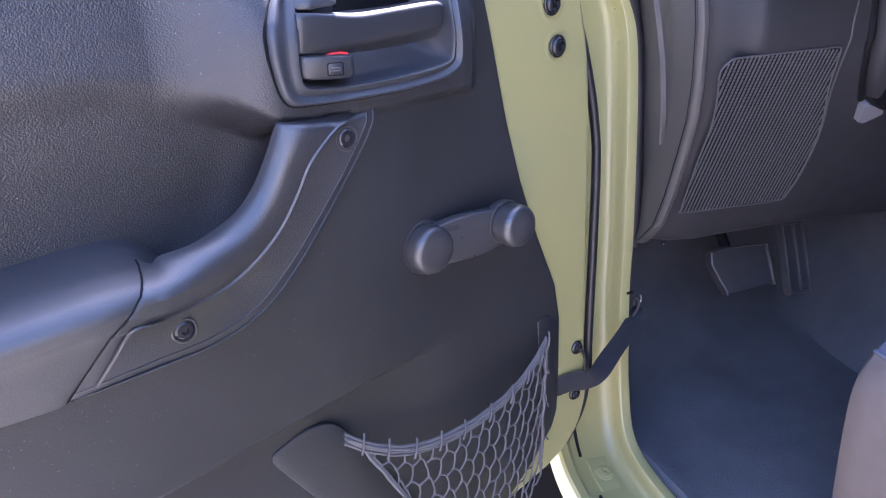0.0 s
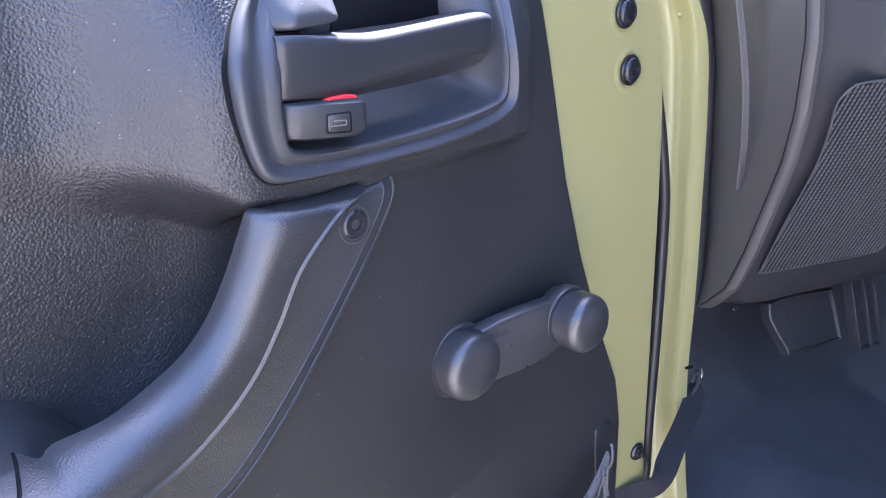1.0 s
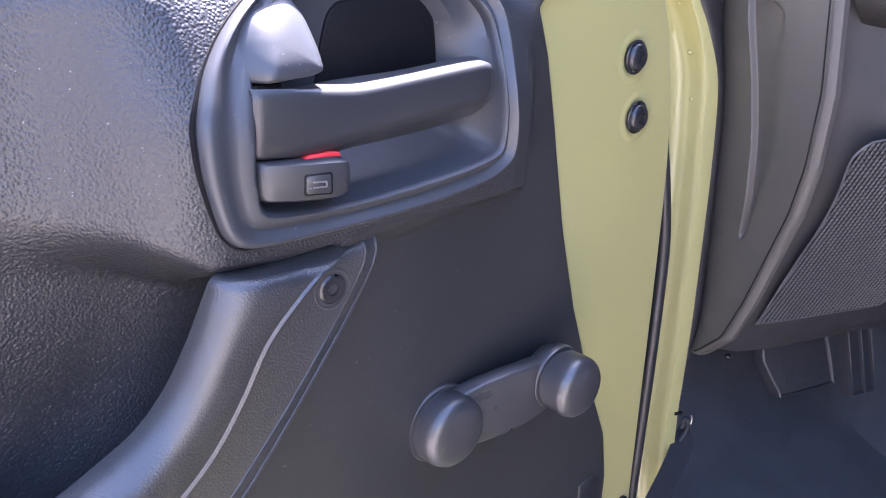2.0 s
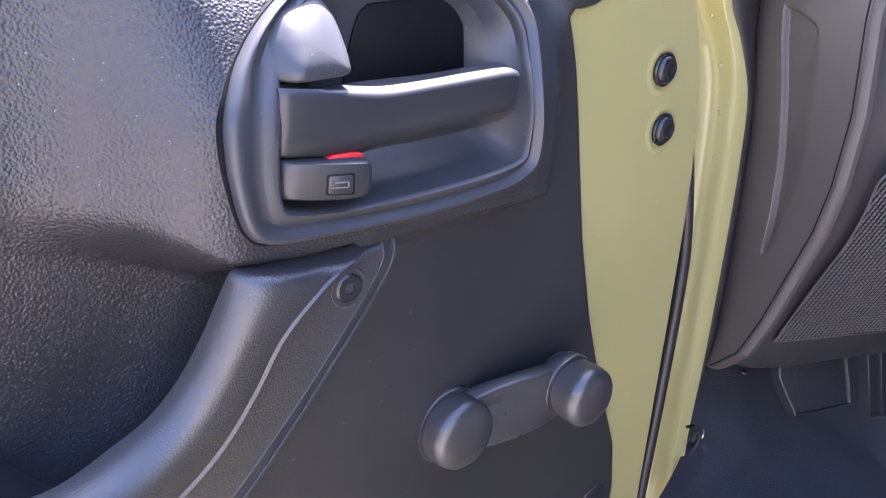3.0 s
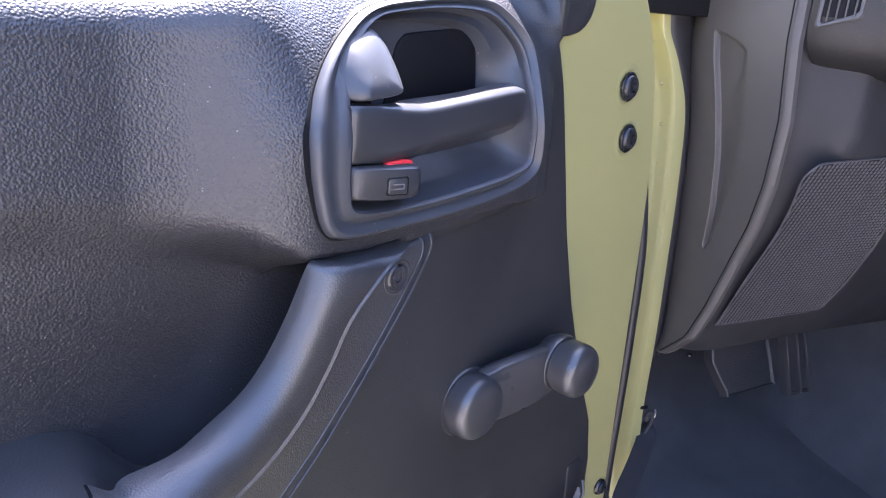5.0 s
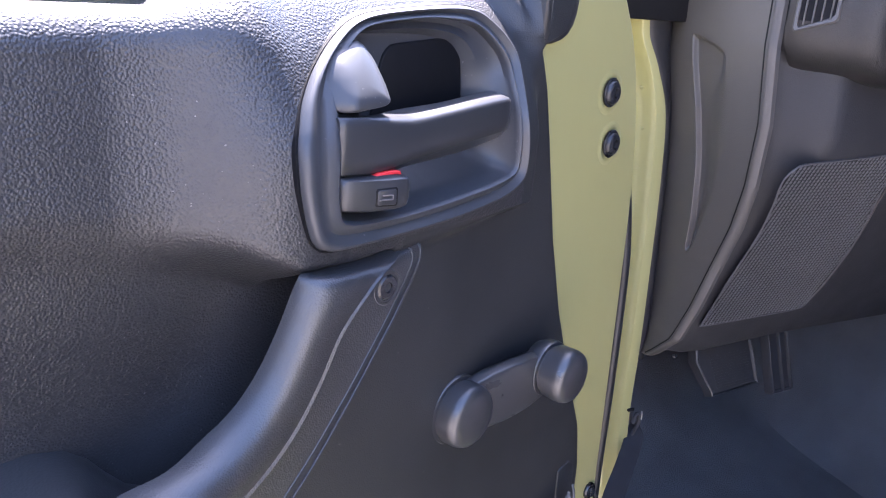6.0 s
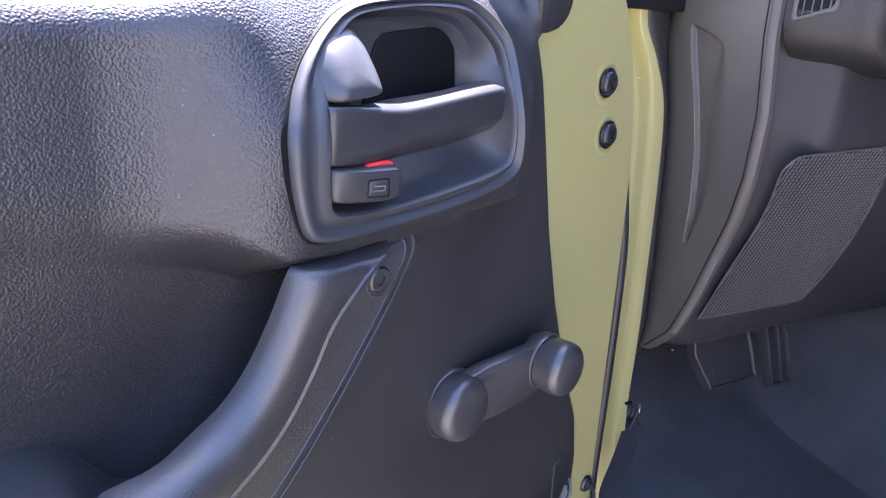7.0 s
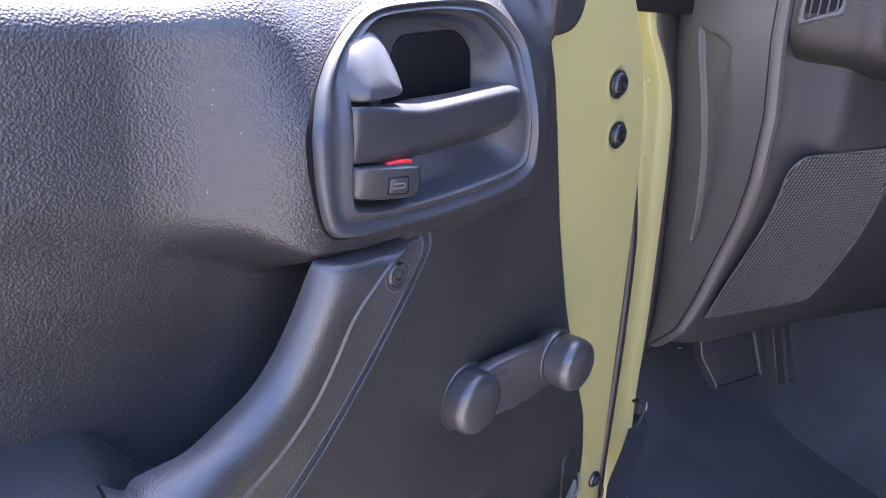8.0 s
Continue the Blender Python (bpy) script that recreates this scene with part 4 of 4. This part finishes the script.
loop = [(-0.062, 0.040), (-0.046, -0.032), (-0.038, -0.039), (0.048, -0.036), (0.056, -0.030), (0.056, 0.034), (0.050, 0.040)]
loop = [(q.x, q.y) for q in spline([(a, b, 0) for a, b in loop], 3, True)]
rings = [[PT @ Vector((a * s, y, b * s)) for a, b in loop] for s, y in ((1, 0.012), (1, 0.0), (0.985, -0.0045), (0.95, -0.006), (0.915, -0.0045), (0.90, -0.002), (0.6, -0.0035), (0.2, -0.004))]
p("pad", loft(rings, True, True, True), PEDAL, brake)
for k in range(13):
    z = -0.030 + 0.0042 * k
    p("rib", box((-0.034 - 0.12 * z, -0.0044, z), (0.044, -0.0030, z + 0.0016), m=PT), PEDAL, brake)
p("arm", tube([PT @ Vector(q) for q in ((-0.01, 0.012, 0.0), (-0.01, 0.03, 0.06), (-0.008, 0.06, 0.20), (0, 0.08, 0.38))], 0.010, 8), STEEL, brake)
gas = thing("accelerator_pedal", tuple(B(0.424, 0.116, 0.66)), "tall black ribbed accelerator pedal", "pedal")
GT = Matrix.Translation(B(0.424, 0.116, 0.745)) @ pose(0, 0, 0, -20, -2, -22)
loop = [(-0.028, -0.058), (0.014, -0.058), (0.017, -0.053), (0.015, 0.072), (0.012, 0.076), (-0.024, 0.076), (-0.028, 0.07), (-0.031, -0.053)]
rings = [[GT @ Vector((a * s, y, b * s)) for a, b in loop] for s, y in ((1, 0.012), (1, 0.0), (0.97, -0.003), (0.90, -0.003), (0.87, 0.0), (0.3, 0.0))]
p("pad", loft(rings, True, True, True), PEDAL, gas)
for u, w in ((-0.0290, 0.0030), (-0.006, 0.0035), (0.0125, 0.0030)):
    p("rib", box((u, -0.0060, -0.055), (u + w, 0.002, 0.070), 0.0012, m=GT, seg=1), PEDAL, gas)
p("arm", tube([GT @ Vector(q) for q in ((0, 0.012, 0.05), (0, 0.04, 0.12), (0, 0.06, 0.30))], 0.009, 8), STEEL, gas)

# ---- check strap between door and jamb ----
strap = thing("door_check_strap", (0.75, 0.62, 0.70), "black webbing door check strap between door and jamb", "strap")
path = spline([(0.716, 0.6185, 0.714), (0.745, 0.6160, 0.713), (0.772, 0.6120, 0.708), (0.797, 0.6130, 0.711), (0.840, 0.6265, 0.719), (0.890, 0.6420, 0.728), (0.925, 0.6540, 0.736), (0.947, 0.665, 0.748)], 6)
bm = bmesh.new()
rings = []
for i, q in enumerate(path):
    d = (path[min(i + 1, len(path) - 1)] - path[max(i - 1, 0)]).normalized()
    f = i / (len(path) - 1)
    up = Vector((0, 0, 1)) - d * d.z
    up.normalize()
    n = d.cross(up)
    flat = d.cross(Vector((-0.8, -0.55, 0.45))).normalized()
    flat = flat if flat.z > 0 else -flat
    up = up.lerp(flat, step(0.25, 0.55, f)).normalized()
    n = d.cross(up)
    w, h = 0.0145 - 0.002 * step(0.3, 0.7, f) - 0.006 * step(0.92, 1.0, f), 0.0014
    wob = 0.0012 * noise.noise((i * 0.7, 3.1, 0))
    rings.append([q + up * w + n * wob, q + up * w * 0.6 - n * h, q - up * w * 0.6 - n * h, q - up * w - n * wob, q - up * w * 0.6 + n * h, q + up * w * 0.6 + n * h])
p("webbing", loft(rings, True, True, True), WEBBING, strap)
for x, z in ((0.7545, 0.760), (0.7555, 0.690)):
    bm = lathe((x, 0.6215, z), [(0.0095, 0), (0.0098, 0.002), (0.0085, 0.004), (0.0060, 0.0045), (0.0058, 0.0065), (0.0035, 0.0075), (0.001, 0.0076)], 20)
    p("push_pin", bm, STEEL, strap, "black push-in fastener")
p("cord", tube(spline([(0.753, 0.614, 0.761), (0.760, 0.612, 0.752), (0.765, 0.613, 0.742), (0.767, 0.614, 0.728), (0.772, 0.612, 0.720)], 5), 0.0019, 6), RUBBER, strap)
p("loop_end", tube(spline([(0.930, 0.660, 0.740), (0.937, 0.657, 0.755), (0.936, 0.657, 0.768), (0.931, 0.659, 0.770), (0.929, 0.660, 0.758)], 5), 0.0028, 6), WEBBING, strap)

# ---- net pocket on the door ----
pocket = thing("net_pocket", (0.55, 0.60, 0.62), "grey knotted elastic net pocket on the door", "net")
BAND = [(0.372, 0.790), (0.400, 0.770), (0.440, 0.751), (0.480, 0.7445), (0.521, 0.745), (0.570, 0.752), (0.612, 0.765), (0.645, 0.784), (0.668, 0.806)]
band = [Vector((q.x, 0.598 - 0.012 * math.sin(math.pi * (q.x - 0.372) / 0.30), q.y)) for q in spline([(a, b, 0) for a, b in BAND], 6)]
for off, r in ((0.0054, 0.0017), (0.0019, 0.0020), (-0.0017, 0.0019), (-0.0052, 0.0018)):
    p("elastic_band", tube([q + Vector((0.004 * noise.noise((off * 900, 0, 1)), -0.0012 * (abs(off) < 0.003), off + 0.0011 * noise.noise((q.x * 60, off * 400, 0)))) for q in band], r, 8), NET, pocket)
NET_LEFT = [(0.58, 0.508), (0.62, 0.480), (0.674, 0.454), (0.709, 0.431), (0.748, 0.408), (0.80, 0.380)]
NET_RIGHT = [(0.58, 0.640), (0.609, 0.672), (0.643, 0.686), (0.694, 0.690), (0.75, 0.679), (0.806, 0.668)]


def net_point(x, b):
    """b: metres below the band; the cords hang straight, and the sides gather them in."""
    z = curve_at(BAND, x) - b
    zz = max(min(z, 0.80), 0.585)
    xl, xr = curve_at(NET_LEFT, zz), curve_at(NET_RIGHT, zz)
    x += 0.0055 * noise.noise((x * 80, b * 70, 0.3))
    z += 0.0048 * noise.noise((x * 70, b * 60, 7.3))
    x = min(max(x, xl), xr)
    f = min(max((x - 0.385) / 0.29, 0), 1)
    return Vector((x, 0.600 - 0.014 * math.sin(math.pi * f) - 0.05 * b * math.sin(math.pi * f), z))


NET_STEP, ROWS_N, RH = 0.0185, 8, 0.0250
rings_bm = bmesh.new()


def strand(q0, q1, r=0.00115):
    mid = q0.lerp(q1, 0.5) + Vector((0.0008, -0.0006, 0.0006))
    tube([q0, mid, q1], [r * 1.25, r * 0.9, r * 1.25], 6, rings_bm)


for j in range(ROWS_N):
    for i in range(17):
        x = 0.386 + NET_STEP * (i + (0.5 if j % 2 else 0.0))
        top, low = net_point(x, j * RH), net_point(x, j * RH + RH * 0.66)
        if x > 0.676 or (top - net_point(x - NET_STEP / 2, j * RH)).length < 0.002 and (low - net_point(x + NET_STEP / 2, j * RH + RH)).length < 0.002:
            continue
        strand(top, low)
        for side in (-0.5, 0.5):
            end = net_point(x + side * NET_STEP, (j + 1) * RH)
            if 0.003 < (end - low).length < 0.03:
                strand(low, end)
p("netting", rings_bm, NET, pocket, "knotted hexagonal netting")
for i in range(10):
    q = band[4 + i * 5 if 4 + i * 5 < len(band) else -1]
    p("knot", tube(spline([q + Vector((-0.002, -0.004, -0.009)), q + Vector((-0.001, -0.006, 0.0)), q + Vector((0.001, -0.004, 0.008)), q + Vector((0.004, 0.0, 0.012))], 3), 0.0013, 6), NET, pocket)
side = [net_point(0.668, b) + Vector((0.002, 0, 0)) for b in np.linspace(0, 0.19, 18)]
p("side_cord", tube(side, 0.0022, 7), NET, pocket)
side = [net_point(0.386, b) + Vector((-0.002, 0, 0)) for b in np.linspace(0.0, 0.16, 14)]
p("side_cord", tube(side, 0.0022, 7), NET, pocket)
bm = plate([(0.671, 0.824), (0.675, 0.826), (0.690, 0.829), (0.703, 0.816), (0.708, 0.742), (0.710, 0.690), (0.685, 0.645), (0.676, 0.66), (0.684, 0.72), (0.673, 0.80)], 0.625, 0.6150, 0.001)
p("pocket_edge", bm, PANEL, pocket, "black plastic pocket edge")
board = [(q.x, q.y) for q in spline([(x, z, 0) for x, z in ((0.3035, 0.781), (0.3065, 0.772), (0.335, 0.733), (0.39, 0.66), (0.42, 0.62), (0.50, 0.60), (0.47, 0.66), (0.425, 0.72), (0.392, 0.776), (0.372, 0.797), (0.345, 0.800), (0.309, 0.788))], 4, True)]
bm = plate(board, 0.632, 0.6245, 0.0015)
for v in bm.verts:
    v.co.y -= 0.010 * step(0.32, 0.42, v.co.x)
p("pocket_board", bm, PANEL, pocket, "black pocket backing board")

# ---- seat ----
seat = thing("driver_seat", tuple(B(0.36, -0.60, 0.50)), "grey-brown cloth driver seat with a blue-grey stitched top", "seat")
HALF = [(0.112, 0.505), (0.104, 0.66), (0.101, 0.74), (0.103, 0.795), (0.117, 0.830), (0.143, 0.856), (0.180, 0.870), (0.230, 0.868), (0.300, 0.855), (0.36, 0.852)]
prof = HALF + [(0.72 - a, b) for a, b in reversed(HALF[:-1])]
prof = [(q.x, q.y) for q in spline([(a, b, 0) for a, b in prof], 4)]
rings = []
for s, v, dz in ((0.86, -0.318, -0.040), (0.95, -0.322, -0.014), (0.99, -0.336, -0.002), (1.0, -0.36, 0.0), (1.0, -0.5, 0.0), (1.0, -0.66, -0.01), (1.0, -0.83, -0.02)):
    rings.append([B(0.36 + (a - 0.36) * s, v, b + dz * (b > 0.6)) for a, b in prof])
bm = loft(rings, False)
bm.faces.new(list(bm.verts)[:len(prof)])
cushion = p("cushion", bm, SEAT_CLOTH, seat)
cushion.data.materials.append(SEAT_TOP)
for f in cushion.data.polygons:
    if f.center.z > 0.838:
        f.material_index = 1
p("piping", tube([B(0.1195 + 0.004 * (k == 0), -0.335 - 0.03 * k, 0.836 - 0.001 * k) for k in range(16)], 0.0028, 7), SEAT_TOP, seat, "stitched seam piping")
# backrest out of view, added for its reflection in the door trim
rings = []
for z, s, dv in ((0.80, 0.92, 0.0), (0.90, 1.0, 0.01), (1.15, 1.0, -0.05), (1.38, 0.92, -0.10), (1.46, 0.70, -0.12)):
    rings.append([B(0.36 + 0.25 * s * a, -0.83 + dv + b, z) for a, b in ((-1, 0.03), (-0.9, 0.07), (-0.6, 0.05), (0.6, 0.05), (0.9, 0.07), (1, 0.03), (0.95, -0.10), (-0.95, -0.10))])
p("unseen_backrest", loft(rings, True, True, True), SEAT_CLOTH, seat)

# ---- small things at the jamb and under the dash ----
p("lip_notch", box((0.014, 0.0095, 0.778), (0.024, 0.0125, 0.7810), m=BODY), DARK, body)
p("dash_screw", lathe(B(0.052, -0.014, 0.862), [(0.0035, 0), (0.0035, 0.002), (0.0025, 0.003), (0.001, 0.0032)], 16, "z"), STEEL, dash)
p("hook_clip", tube(spline([(0.9365, 0.654, 0.775), (0.939, 0.654, 0.769), (0.938, 0.654, 0.763)], 4), 0.0011, 8), ZINC, strap, "small bright metal clip")
